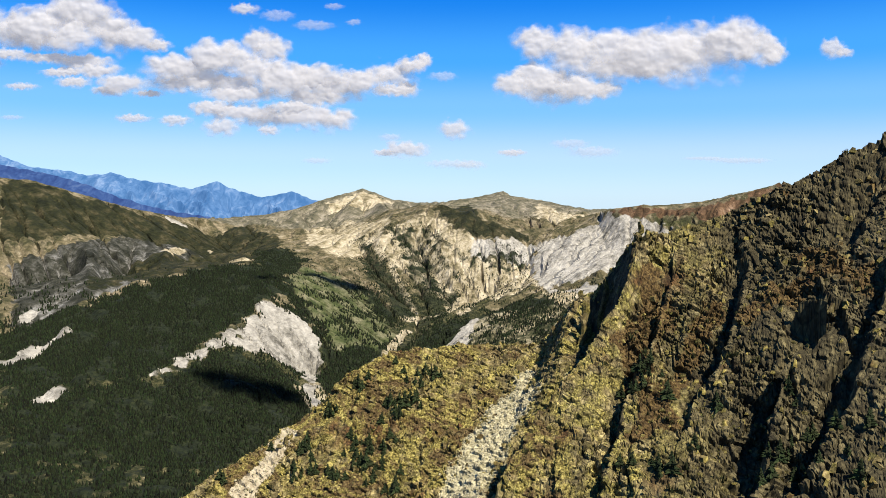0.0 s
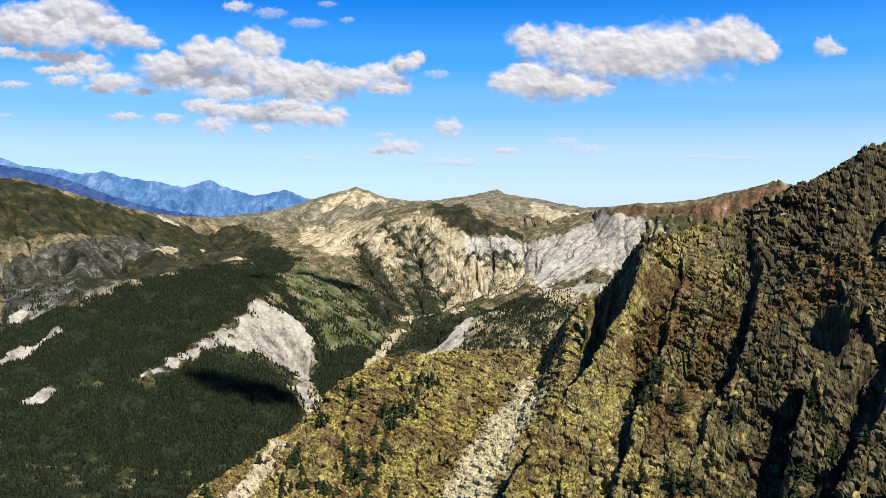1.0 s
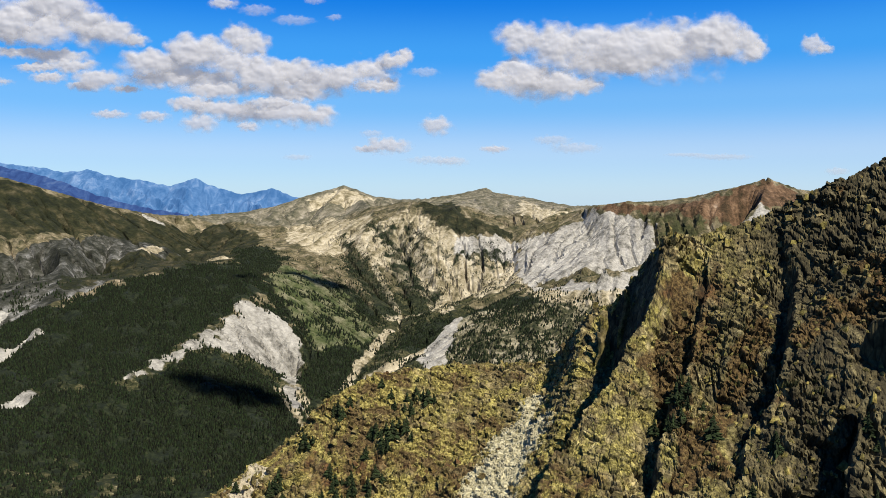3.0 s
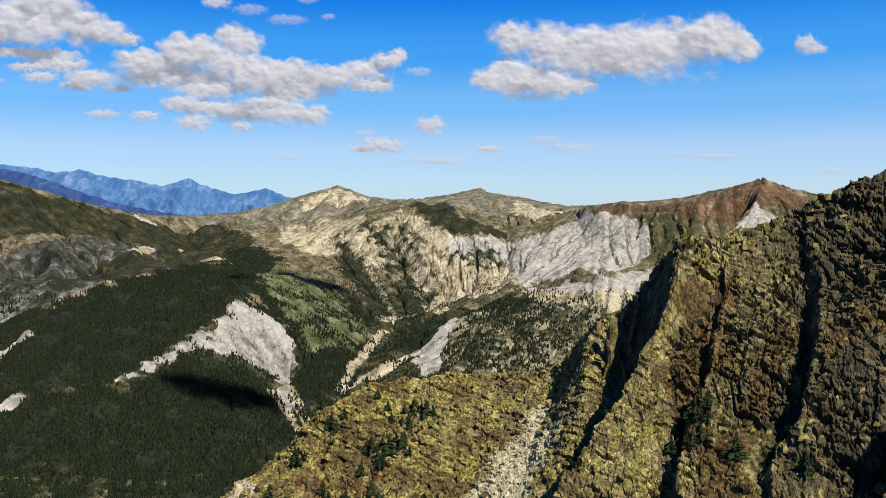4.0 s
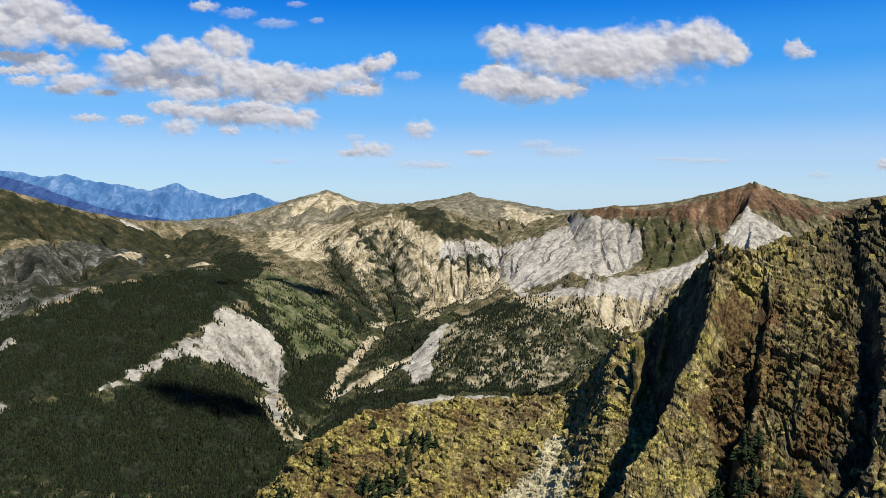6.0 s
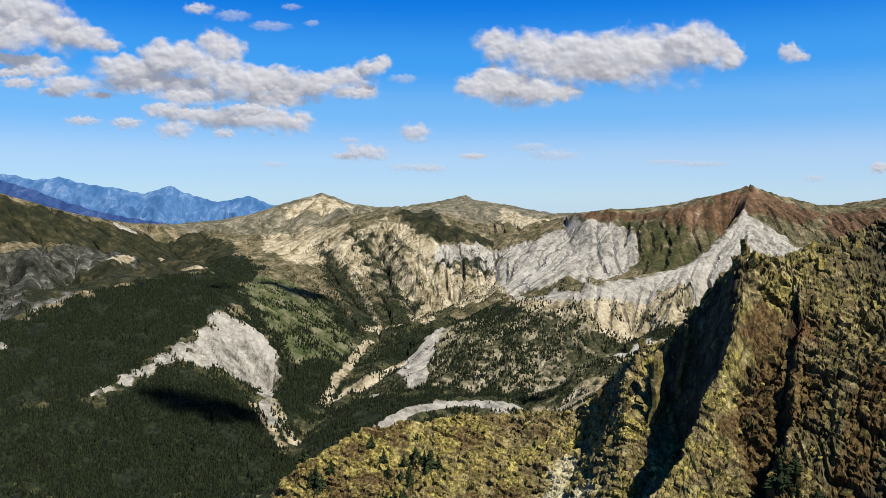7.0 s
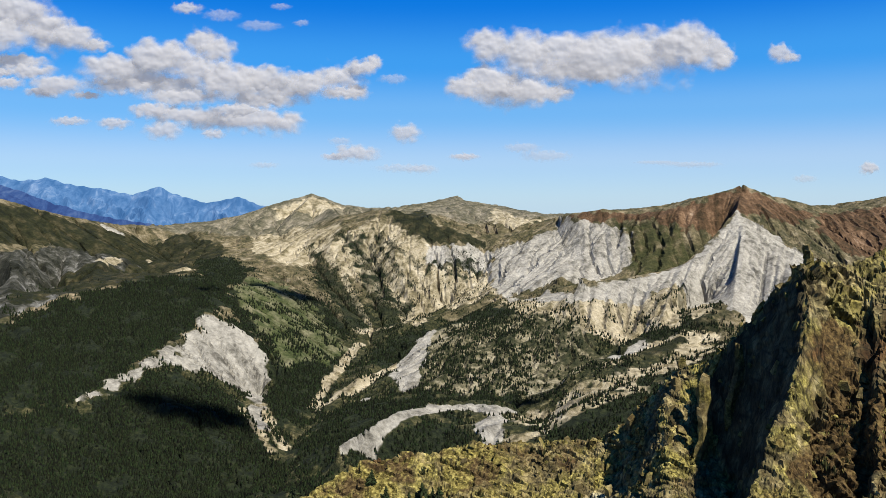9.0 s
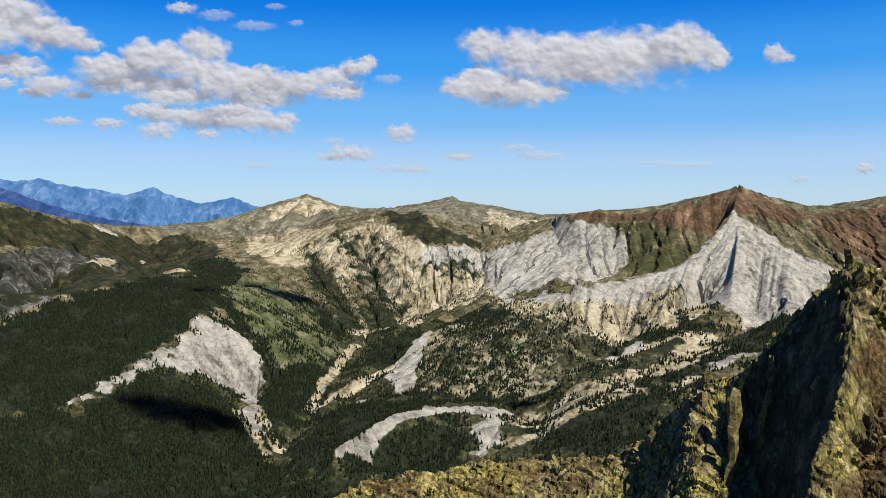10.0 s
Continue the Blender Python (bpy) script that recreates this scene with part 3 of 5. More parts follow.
zone("strip", 7, (148, 2131), (186, 2159), (212, 2128))
zone("strip", 9, (-59, 2311), (-6, 2160), (34, 2080))
zone("strip", 10, (581, 1732), (531, 1550))
zone("white", 14, (46, 1649), (7, 1586), (20, 1470))
zone("forest", 170, (-650, 800), (-300, 740), (-140, 900))


def cover(kind, x, y, ragged=0.55, grain=30.0):
    """0 to 1 where a cover lies, with a ragged edge."""
    best = np.zeros_like(x)
    fray = ragged * fbm(x / grain, y / grain, 4, len(kind) * 7)
    for half, points in COVER.get(kind, []):
        d = np.full_like(x, 1e9)
        pts = points if len(points) > 1 else (points[0], points[0])
        for (ax, ay), (bx, by) in zip(pts, pts[1:]):
            lx, ly = bx - ax, by - ay
            t = np.clip(((x - ax) * lx + (y - ay) * ly) / max(lx * lx + ly * ly, 1e-6), 0, 1)
            d = np.minimum(d, np.hypot(x - ax - t * lx, y - ay - t * ly))
        best = np.maximum(best, 1 - smooth(0.45, 1.55, d / half + fray))
    for points in AREAS.get(kind, []):
        d, inside_it = np.full_like(x, 1e9), np.zeros(x.shape, bool)
        for (ax, ay), (bx, by) in zip(points, points[1:] + points[:1]):
            lx, ly = bx - ax, by - ay
            t = np.clip(((x - ax) * lx + (y - ay) * ly) / max(lx * lx + ly * ly, 1e-6), 0, 1)
            d = np.minimum(d, np.hypot(x - ax - t * lx, y - ay - t * ly))
            if ay != by:
                inside_it ^= ((ay > y) != (by > y)) & (x < (bx - ax) * (y - ay) / (by - ay) + ax)
        best = np.maximum(best, 1 - smooth(-14, 14, np.where(inside_it, -d, d) + 28 * fray))
    return best


# ---- materials ----
def material(name, rough=0.9):
    m = bpy.data.materials.new(name)
    m.use_nodes = True
    nt = m.node_tree
    p = nt.nodes["Principled BSDF"]
    p.inputs["Roughness"].default_value = rough
    p.inputs["Specular IOR Level"].default_value = 0.15
    return m, nt, p


def node(nt, kind, **values):
    n = nt.nodes.new(kind)
    for key, value in values.items():
        n.inputs[key.replace("_", " ")].default_value = value
    return n


def noise_node(nt, scale, detail=6.0, rough=0.6, stretch=None, lumps=0.0):
    co = nt.nodes.new("ShaderNodeTexCoord")
    out = co.outputs["Object"]
    if stretch:
        mp = nt.nodes.new("ShaderNodeMapping")
        mp.inputs["Scale"].default_value = stretch[0]
        mp.inputs["Rotation"].default_value = stretch[1]
        nt.links.new(out, mp.inputs[0])
        out = mp.outputs[0]
    n = node(nt, "ShaderNodeTexNoise", Scale=scale, Detail=detail, Roughness=rough, Distortion=lumps)
    nt.links.new(out, n.inputs["Vector"])
    return n.outputs["Fac"]


def ramp(nt, fac, *stops):
    r = nt.nodes.new("ShaderNodeValToRGB")
    e = r.color_ramp.elements
    while len(e) < len(stops):
        e.new(0.5)
    for el, (pos, col) in zip(e, stops):
        el.position = pos
        el.color = (*col, 1) if len(col) == 3 else col
    nt.links.new(fac, r.inputs[0])
    return r.outputs[0]


def mixed(nt, fac, a, b):
    n = nt.nodes.new("ShaderNodeMix")
    n.data_type = "RGBA"
    for value, slot in ((fac, 0), (a, 6), (b, 7)):
        if isinstance(value, (int, float)):
            n.inputs[slot].default_value = value
        elif isinstance(value, tuple):
            n.inputs[slot].default_value = (*value, 1)
        else:
            nt.links.new(value, n.inputs[slot])
    return n.outputs[2]


def math_node(nt, op, a, b=0.0, c=0.0):
    n = nt.nodes.new("ShaderNodeMath")
    n.operation = op
    for k, value in enumerate((a, b, c)):
        if isinstance(value, (int, float)):
            n.inputs[k].default_value = value
        else:
            nt.links.new(value, n.inputs[k])
    return n.outputs[0]


def edge_mask(nt, name, fray, gain=5.0, cut=0.5, amount=0.5):
    """A cover's mask, frayed by a noise."""
    at = nt.nodes.new("ShaderNodeAttribute")
    at.attribute_name = name
    shifted = math_node(nt, "MULTIPLY_ADD", math_node(nt, "SUBTRACT", fray, 0.5), amount * 2, at.outputs["Fac"])
    scaled = math_node(nt, "MULTIPLY_ADD", math_node(nt, "SUBTRACT", shifted, cut), gain, 0.5)
    n = nt.nodes.new("ShaderNodeClamp")
    nt.links.new(scaled, n.inputs[0])
    return n.outputs[0]


def bump(nt, p, height, strength, distance):
    b = node(nt, "ShaderNodeBump", Strength=strength, Distance=distance)
    nt.links.new(height, b.inputs["Height"])
    nt.links.new(b.outputs[0], p.inputs["Normal"])


def paint(nt, p, col, tone=0.76):
    """The base colour, toned as a whole."""
    n = nt.nodes.new("ShaderNodeMix")
    n.data_type, n.blend_type = "RGBA", "MULTIPLY"
    n.inputs[0].default_value = 1.0
    n.inputs[7].default_value = (tone, tone, tone, 1)
    nt.links.new(col, n.inputs[6])
    nt.links.new(n.outputs[2], p.inputs["Base Color"])


def land_material():
    m, nt, p = material("mountain_ground")
    big, mid, fine = noise_node(nt, 0.006), noise_node(nt, 0.03, 8), noise_node(nt, 0.12, 6, 0.7)
    streak = noise_node(nt, 0.045, 9, 0.72, None, 0.6)
    run = nt.nodes.new("ShaderNodeAttribute")
    run.attribute_name = "rib"
    drawn = math_node(nt, "MULTIPLY_ADD", run.outputs["Fac"], -0.4, math_node(nt, "MULTIPLY_ADD", streak, 0.65, 0.37))
    col = ramp(nt, mid, (0.3, (0.02, 0.023, 0.009)), (0.45, (0.055, 0.05, 0.022)), (0.57, (0.12, 0.098, 0.052)), (0.72, (0.25, 0.21, 0.14)))
    col = mixed(nt, ramp(nt, drawn, (0.5, (0, 0, 0)), (0.68, (0.75, 0.75, 0.75))), col, (0.3, 0.24, 0.155))
    scrub_low = ramp(nt, math_node(nt, "MULTIPLY_ADD", fine, 0.55, math_node(nt, "MULTIPLY", mid, 0.45)), (0.32, (0.008, 0.011, 0.004)), (0.48, (0.024, 0.027, 0.009)), (0.58, (0.065, 0.058, 0.025)), (0.68, (0.19, 0.165, 0.095)))
    col = mixed(nt, edge_mask(nt, "low", streak, 3, 0.5, 0.5), col, scrub_low)
    grey = ramp(nt, drawn, (0.41, (0.012, 0.013, 0.0075)), (0.5, (0.033, 0.033, 0.023)), (0.57, (0.078, 0.075, 0.063)), (0.66, (0.2, 0.193, 0.175)))
    col = mixed(nt, edge_mask(nt, "grey", mid), col, grey)
    # far slopes: their own paler tone, with haze painted into it
    upland_haze = ramp(nt, drawn, (0.38, (0.05, 0.05, 0.03)), (0.48, (0.105, 0.095, 0.06)), (0.57, (0.19, 0.165, 0.115)), (0.7, (0.3, 0.265, 0.2)))
    col = mixed(nt, edge_mask(nt, "far", mid, 3, 0.5, 0.5), col, upland_haze)
    olive = ramp(nt, mid, (0.33, (0.007, 0.009, 0.0025)), (0.5, (0.018, 0.0195, 0.0065)), (0.6, (0.037, 0.033, 0.0135)), (0.72, (0.08, 0.067, 0.036)))
    col = mixed(nt, edge_mask(nt, "olive", mid), col, olive)
    green = ramp(nt, mid, (0.3, (0.02, 0.024, 0.007)), (0.5, (0.047, 0.047, 0.016)), (0.6, (0.085, 0.07, 0.034)), (0.7, (0.17, 0.145, 0.09)))
    col = mixed(nt, edge_mask(nt, "green", streak, 3, 0.5, 0.9), col, green)
    meadow = ramp(nt, mid, (0.33, (0.022, 0.032, 0.009)), (0.45, (0.055, 0.066, 0.022)), (0.58, (0.105, 0.105, 0.052)), (0.72, (0.18, 0.165, 0.098)))
    col = mixed(nt, edge_mask(nt, "meadow", mid), col, meadow)
    brown = ramp(nt, drawn, (0.4, (0.034, 0.0225, 0.00936)), (0.5, (0.08075, 0.0465, 0.02304)), (0.6, (0.1445, 0.08625, 0.0468)), (0.72, (0.255, 0.1688, 0.108)))
    col = mixed(nt, edge_mask(nt, "brown", mid), col, brown)
    tan = ramp(nt, drawn, (0.33, (0.035, 0.034, 0.014)), (0.42, (0.15, 0.123, 0.067)), (0.51, (0.31, 0.262, 0.17)), (0.66, (0.47, 0.41, 0.295)))
    col = mixed(nt, edge_mask(nt, "tan", drawn, 3, 0.45, 0.8), col, tan)
    white = ramp(nt, drawn, (0.36, (0.085, 0.078, 0.063)), (0.44, (0.2, 0.185, 0.155)), (0.53, (0.31, 0.288, 0.245)), (0.7, (0.4, 0.375, 0.325)))
    col = mixed(nt, edge_mask(nt, "white", mid, 4, 0.5, 0.6), col, white)
    wood = ramp(nt, fine, (0.38, (0.005, 0.008, 0.003)), (0.55, (0.013, 0.018, 0.0065)), (0.68, (0.022, 0.025, 0.009)))
    col = mixed(nt, edge_mask(nt, "forest", mid, 5, 0.5, 0.35), col, wood)
    gaps = ramp(nt, math_node(nt, "MULTIPLY_ADD", mid, 0.35, math_node(nt, "MULTIPLY", drawn, 0.65)), (0.4, (0.014, 0.018, 0.006)), (0.48, (0.05, 0.048, 0.022)), (0.53, (0.17, 0.148, 0.09)), (0.62, (0.34, 0.3, 0.21)))
    col = mixed(nt, edge_mask(nt, "thin", mid, 4, 0.5, 0.6), col, gaps)
    grain = nt.nodes.new("ShaderNodeMix")
    grain.data_type, grain.blend_type = "RGBA", "OVERLAY"
    grain.inputs[0].default_value = 0.5
    nt.links.new(col, grain.inputs[6])
    nt.links.new(ramp(nt, fine, (0.3, (0.2, 0.2, 0.2)), (0.7, (0.8, 0.8, 0.8))), grain.inputs[7])
    col = grain.outputs[2]
    paint(nt, p, col)
    bump(nt, p, fine, 0.8, 6.0)
    return m


def crag_colour(nt, fine, mid, big, slab):
    rock = ramp(nt, slab, (0.36, (0.0564, 0.0441, 0.0188)), (0.46, (0.1314, 0.1033, 0.0451)), (0.54, (0.2114, 0.1690, 0.0770)), (0.66, (0.3570, 0.3006, 0.1503)))
    lichen = ramp(nt, fine, (0.38, (0.0661, 0.0559, 0.0147)), (0.5, (0.1911, 0.1616, 0.0411)), (0.62, (0.3821, 0.3232, 0.1102)))
    rust = ramp(nt, fine, (0.38, (0.035, 0.018, 0.007)), (0.62, (0.12, 0.065, 0.025)))
    col = mixed(nt, ramp(nt, mid, (0.44, (0, 0, 0)), (0.56, (1, 1, 1))), rock, lichen)
    col = mixed(nt, ramp(nt, big, (0.54, (0, 0, 0)), (0.64, (1, 1, 1))), col, rust)
    # dark tone of bare rock, also used as painted shade on the west wall
    bare_and_shade = ramp(nt, slab, (0.36, (0.024, 0.019, 0.009)), (0.5, (0.066, 0.054, 0.026)), (0.66, (0.15, 0.125, 0.062)))
    return mixed(nt, edge_mask(nt, "bare_and_shade", mid, 1.6, 0.5, 0.9), col, bare_and_shade)


def near_material():
    m, nt, p = material("lichened_rock_and_turf")
    fine, mid, big = noise_node(nt, 1.6, 6, 0.7), noise_node(nt, 0.22, 7, 0.65), noise_node(nt, 0.06, 5, 0.6)
    slab = noise_node(nt, 0.7, 8, 0.7, ((1, 0.5, 0.35), (0.3, 0.2, 0.4)))
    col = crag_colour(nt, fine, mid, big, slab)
    cells, cracks = [], []
    for size, squash in ((0.33, (1.0, 1.0, 0.45)), (0.9, (1.0, 1.0, 0.4))):
        co = nt.nodes.new("ShaderNodeTexCoord")
        mp = nt.nodes.new("ShaderNodeMapping")
        mp.inputs["Scale"].default_value, mp.inputs["Rotation"].default_value = squash, (0.25, 0.3, 0.4)
        nt.links.new(co.outputs["Object"], mp.inputs[0])
        for feature, out_list in (("F1", cells), ("DISTANCE_TO_EDGE", cracks)):
            v = node(nt, "ShaderNodeTexVoronoi", Scale=size)
            v.feature = feature
            v.inputs["Randomness"].default_value = 0.85
            nt.links.new(mp.outputs[0], v.inputs["Vector"])
            out_list.append(v.outputs["Color" if feature == "F1" else "Distance"])
    for c in cells:
        grey = ramp(nt, c, (0.1, (0.22, 0.22, 0.23)), (0.9, (0.78, 0.77, 0.74)))
        over = nt.nodes.new("ShaderNodeMix")
        over.data_type, over.blend_type = "RGBA", "OVERLAY"
        over.inputs[0].default_value = 0.6
        nt.links.new(col, over.inputs[6])
        nt.links.new(grey, over.inputs[7])
        col = over.outputs[2]
    # joints darkened in the colour, for crack shade finer than the mesh
    seam = math_node(nt, "MINIMUM", ramp(nt, cracks[0], (0.0, (0.2, 0.2, 0.2)), (0.05, (1, 1, 1))), ramp(nt, cracks[1], (0.0, (0.4, 0.4, 0.4)), (0.08, (1, 1, 1))))
    col = mixed(nt, seam, (0.016, 0.014, 0.007), col)
    joint = math_node(nt, "ADD", math_node(nt, "MULTIPLY", math_node(nt, "MINIMUM", cracks[0], 0.03), 6.0), math_node(nt, "MULTIPLY", math_node(nt, "MINIMUM", cracks[1], 0.03), 4.0))
    turf = ramp(nt, fine, (0.38, (0.045, 0.037, 0.009)), (0.5, (0.17, 0.137, 0.034)), (0.61, (0.37, 0.31, 0.1)))
    heath = ramp(nt, fine, (0.38, (0.022, 0.015, 0.006)), (0.5, (0.075, 0.048, 0.018)), (0.62, (0.14, 0.1, 0.04)))
    patches = noise_node(nt, 0.13, 7, 0.7, None, 1.0)
    turf = mixed(nt, ramp(nt, patches, (0.45, (0, 0, 0)), (0.54, (1, 1, 1))), turf, heath)
    col = mixed(nt, edge_mask(nt, "turf", mid, 4, 0.62, 0.9), col, turf)
    ledge = ramp(nt, fine, (0.38, (0.02, 0.014, 0.005)), (0.5, (0.068, 0.041, 0.014)), (0.62, (0.14, 0.095, 0.033)))
    col = mixed(nt, edge_mask(nt, "heath", mid, 3, 0.62, 1.2), col, ledge)
    stones = node(nt, "ShaderNodeTexVoronoi", Scale=1.1)
    nt.links.new(nt.nodes.new("ShaderNodeTexCoord").outputs["Object"], stones.inputs["Vector"])
    scree = ramp(nt, stones.outputs["Color"], (0.1, (0.2, 0.175, 0.095)), (0.9, (0.46, 0.41, 0.26)))
    col = mixed(nt, edge_mask(nt, "scree", fine, 2.2, 0.5, 0.7), col, scree)
    pale = ramp(nt, slab, (0.3, (0.2, 0.16, 0.1)), (0.6, (0.42, 0.36, 0.25)))
    col = mixed(nt, edge_mask(nt, "pale", fine, 4, 0.5, 0.5), col, pale)
    paint(nt, p, col)
    bump(nt, p, math_node(nt, "ADD", math_node(nt, "MULTIPLY", math_node(nt, "ADD", slab, fine), 0.6), joint), 0.8, 0.3)
    return m


def simple_material(name, scale, *stops, rough=0.9, random_by=0.0):
    m, nt, p = material(name, rough)
    fac = noise_node(nt, scale)
    col = ramp(nt, fac, *stops)
    if random_by:
        g = nt.nodes.new("ShaderNodeNewGeometry")
        hsv = nt.nodes.new("ShaderNodeHueSaturation")
        nt.links.new(math_node(nt, "MULTIPLY_ADD", g.outputs["Random Per Island"], random_by, 1 - random_by / 2), hsv.inputs["Value"])
        nt.links.new(math_node(nt, "MULTIPLY_ADD", g.outputs["Random Per Island"], 0.06, 0.47), hsv.inputs["Hue"])
        nt.links.new(col, hsv.inputs["Color"])
        col = hsv.outputs[0]
    paint(nt, p, col)
    return m


LAND_MAT, NEAR_MAT = land_material(), near_material()
NEEDLES = simple_material("conifer_needles", 0.3, (0.38, (0.0035, 0.0068, 0.002)), (0.62, (0.0145, 0.02, 0.0052)), random_by=1.5)


# ---- meshes ----
def grid_object(name, xs, ys, z, mat, attrs=None, places=None):
    h, w = z.shape
    X, Y = np.meshgrid(xs, ys)
    co = (np.stack([X, Y, z], -1) if places is None else places).reshape(-1, 3)
    i = np.arange(h * w).reshape(h, w)
    quads = np.stack([i[:-1, :-1], i[:-1, 1:], i[1:, 1:], i[1:, :-1]], -1).reshape(-1, 4)
    return mesh_object(name, co, quads, mat, attrs)


def mesh_object(name, co, faces, mat, attrs=None, shade_smooth=False):
    """A mesh from arrays of corners and of equal-sided faces."""
    me = bpy.data.meshes.new(name)
    n, k = faces.shape
    me.vertices.add(len(co))
    me.vertices.foreach_set("co", np.ascontiguousarray(co, np.float32).ravel())
    me.loops.add(n * k)
    me.loops.foreach_set("vertex_index", np.ascontiguousarray(faces, np.int32).ravel())
    me.polygons.add(n)
    me.polygons.foreach_set("loop_start", np.arange(0, n * k, k, dtype=np.int32))
    me.polygons.foreach_set("use_smooth", np.full(n, shade_smooth))
    for key, values in (attrs or {}).items():
        at = me.attributes.new(key, "FLOAT", "POINT")
        at.data.foreach_set("value", np.ascontiguousarray(values, np.float32).ravel())
    me.update(calc_edges=True)
    me.validate()
    me.materials.append(mat)
    return new(name, me)


# ---- the ground: one sheet out to the horizon, fine where it is looked at ----
def far_step(a, b, first):
    out, step, v = [], first, a
    sign = 1 if b > a else -1
    while (b - v) * sign > 0:
        v += sign * step
        step *= 1.35
        out.append(v)
    return out


ground_x = np.array(far_step(LX0, -9000, 15)[::-1] + list(land_x) + far_step(LX1, 9000, 15))
ground_y = np.array(far_step(LY0, -6000, 15)[::-1] + list(land_y) + far_step(LY1, 14000, 15))
QX, QY = np.meshgrid(ground_x, ground_y)
inside = land_at(np.clip(QX, LX0, LX1), np.clip(QY, LY0, LY1))
away = np.maximum(np.maximum(LX0 - QX, QX - LX1), np.maximum(LY0 - QY, QY - LY1))
ground_z = inside + (330 - inside) * smooth(0, 900, away)
# the massif's own sheet covers its footprint, so the wide sheet keeps under it
foot = smooth(60, 0, np.maximum(np.maximum(-150 - QX, QX - 230), np.maximum(60 - QY, QY - 350)))
ground_z = ground_z * (1 - foot) + np.minimum(ground_z, 400) * foot
kinds = {k: cover(k, QX, QY) for k in ("white", "tan", "brown", "green", "olive", "meadow", "grey", "thin")}
kinds["forest"] = cover("forest", QX, QY, 0.9)
kinds["rib"] = sample(RIB, np.clip(QX, LX0, LX1), np.clip(QY, LY0, LY1), LX0, LX1, LY0, LY1)
kinds["forest"] = np.clip(kinds["forest"] - 0.5 * kinds["thin"] - kinds["white"] - 0.7 * kinds["tan"] - 0.9 * kinds["meadow"], 0, 1)
kinds["far"] = smooth(2480, 2620, QY + 60 * fbm(QX / 150, QY / 150, 3, 98))
kinds["low"] = 1 - smooth(325, 390, ground_z + 30 * fbm(QX / 90, QY / 90, 3, 88))
kinds["forest"] = np.maximum(kinds["forest"], 0.55 * cover("strip", QX, QY, 0.9, 22.0))
ground = grid_object("ground", ground_x, ground_y, ground_z, LAND_MAT, kinds)
tagged(ground, "mountain land with limestone slopes, gullies and wooded spurs", "ground", kind="structure")

# ---- the rock massif ----
mass_x = np.concatenate([np.arange(-150, -80, 4), np.arange(-80, 26, 0.3), np.arange(26, 98, 0.19), np.arange(98, 116, 0.5), np.arange(116, 231, 4)])
mass_y = np.concatenate([np.arange(60, 120, 4), np.arange(120, 134, 0.4), np.arange(134, 232, 0.2), np.arange(232, 244, 0.6), np.arange(244, 351, 4)])
MX, MY = np.meshgrid(mass_x, mass_y)
base_z = near_base(MX, MY)
NZX = (near_base(MX + 1.0, MY) - near_base(MX - 1.0, MY)) / 2.0
NZY = (near_base(MX, MY + 1.0) - near_base(MX, MY - 1.0)) / 2.0
out = jut(MX, MY, base_z)
steep = np.sqrt(1 + NZX ** 2 + NZY ** 2)
out = out * (0.5 + 0.5 * (1 - smooth(1.8, 3.6, steep)))
mass_co = np.stack([MX - NZX / steep * out, MY - NZY / steep * out, base_z + out / steep], -1)
# the outermost rows run down and under the wide ground
for rim_row, shift in ((np.s_[0, :], (0, -200)), (np.s_[-1, :], (0, 200)), (np.s_[:, 0], (-160, 0)), (np.s_[:, -1], (300, 0))):
    mass_co[rim_row][:, 0] += shift[0]
    mass_co[rim_row][:, 1] += shift[1]
    mass_co[rim_row][:, 2] = 250.0
near_kinds = {k: cover(k, MX, MY, 0.5, 4.0) for k in ("scree", "pale", "heath")}
near_kinds["turf"] = 1 - smooth(10, 26, MX + 0.25 * (MY - 190) + 5 * fbm(MX / 9, MY / 9, 3, 77))
near_kinds["bare_and_shade"] = smooth(38, 76, MX - 0.35 * (MY - 185) + 9 * fbm(MX / 14, MY / 14, 3, 79))
# shade put into the colour: the steep west-facing wall gets the dark tone too
near_kinds["bare_and_shade"] = np.maximum(near_kinds["bare_and_shade"], 1.3 * smooth(1.6, 2.8, NZX))
near_kinds["turf"] = near_kinds["turf"] * (1 - 0.8 * outcrops(MX, MY))
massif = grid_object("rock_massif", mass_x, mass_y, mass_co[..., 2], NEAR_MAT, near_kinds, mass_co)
tagged(massif, "craggy lichen-covered rock ridge with a scree gully", "rock ridge", kind="structure")

# ---- distant blue ranges, their haze painted on ----
BLUE_FAR = [(-2900, 900), (-2460, 863), (-2342, 818), (-2224, 771), (-2119, 759), (-2015, 748), (-1896, 721), (-1776, 737), (-1628, 698), (-1479, 678), (-1344, 651),
            (-1215, 693), (-1090, 640), (-971, 607), (-806, 641), (-716, 599), (-552, 570), (-312, 540), (200, 500)]
BLUE_NEAR = [(-2800, 850), (-2150, 768), (-1990, 735), (-1850, 705), (-1720, 668), (-1560, 606), (-1400, 560), (-1250, 530), (-900, 480)]


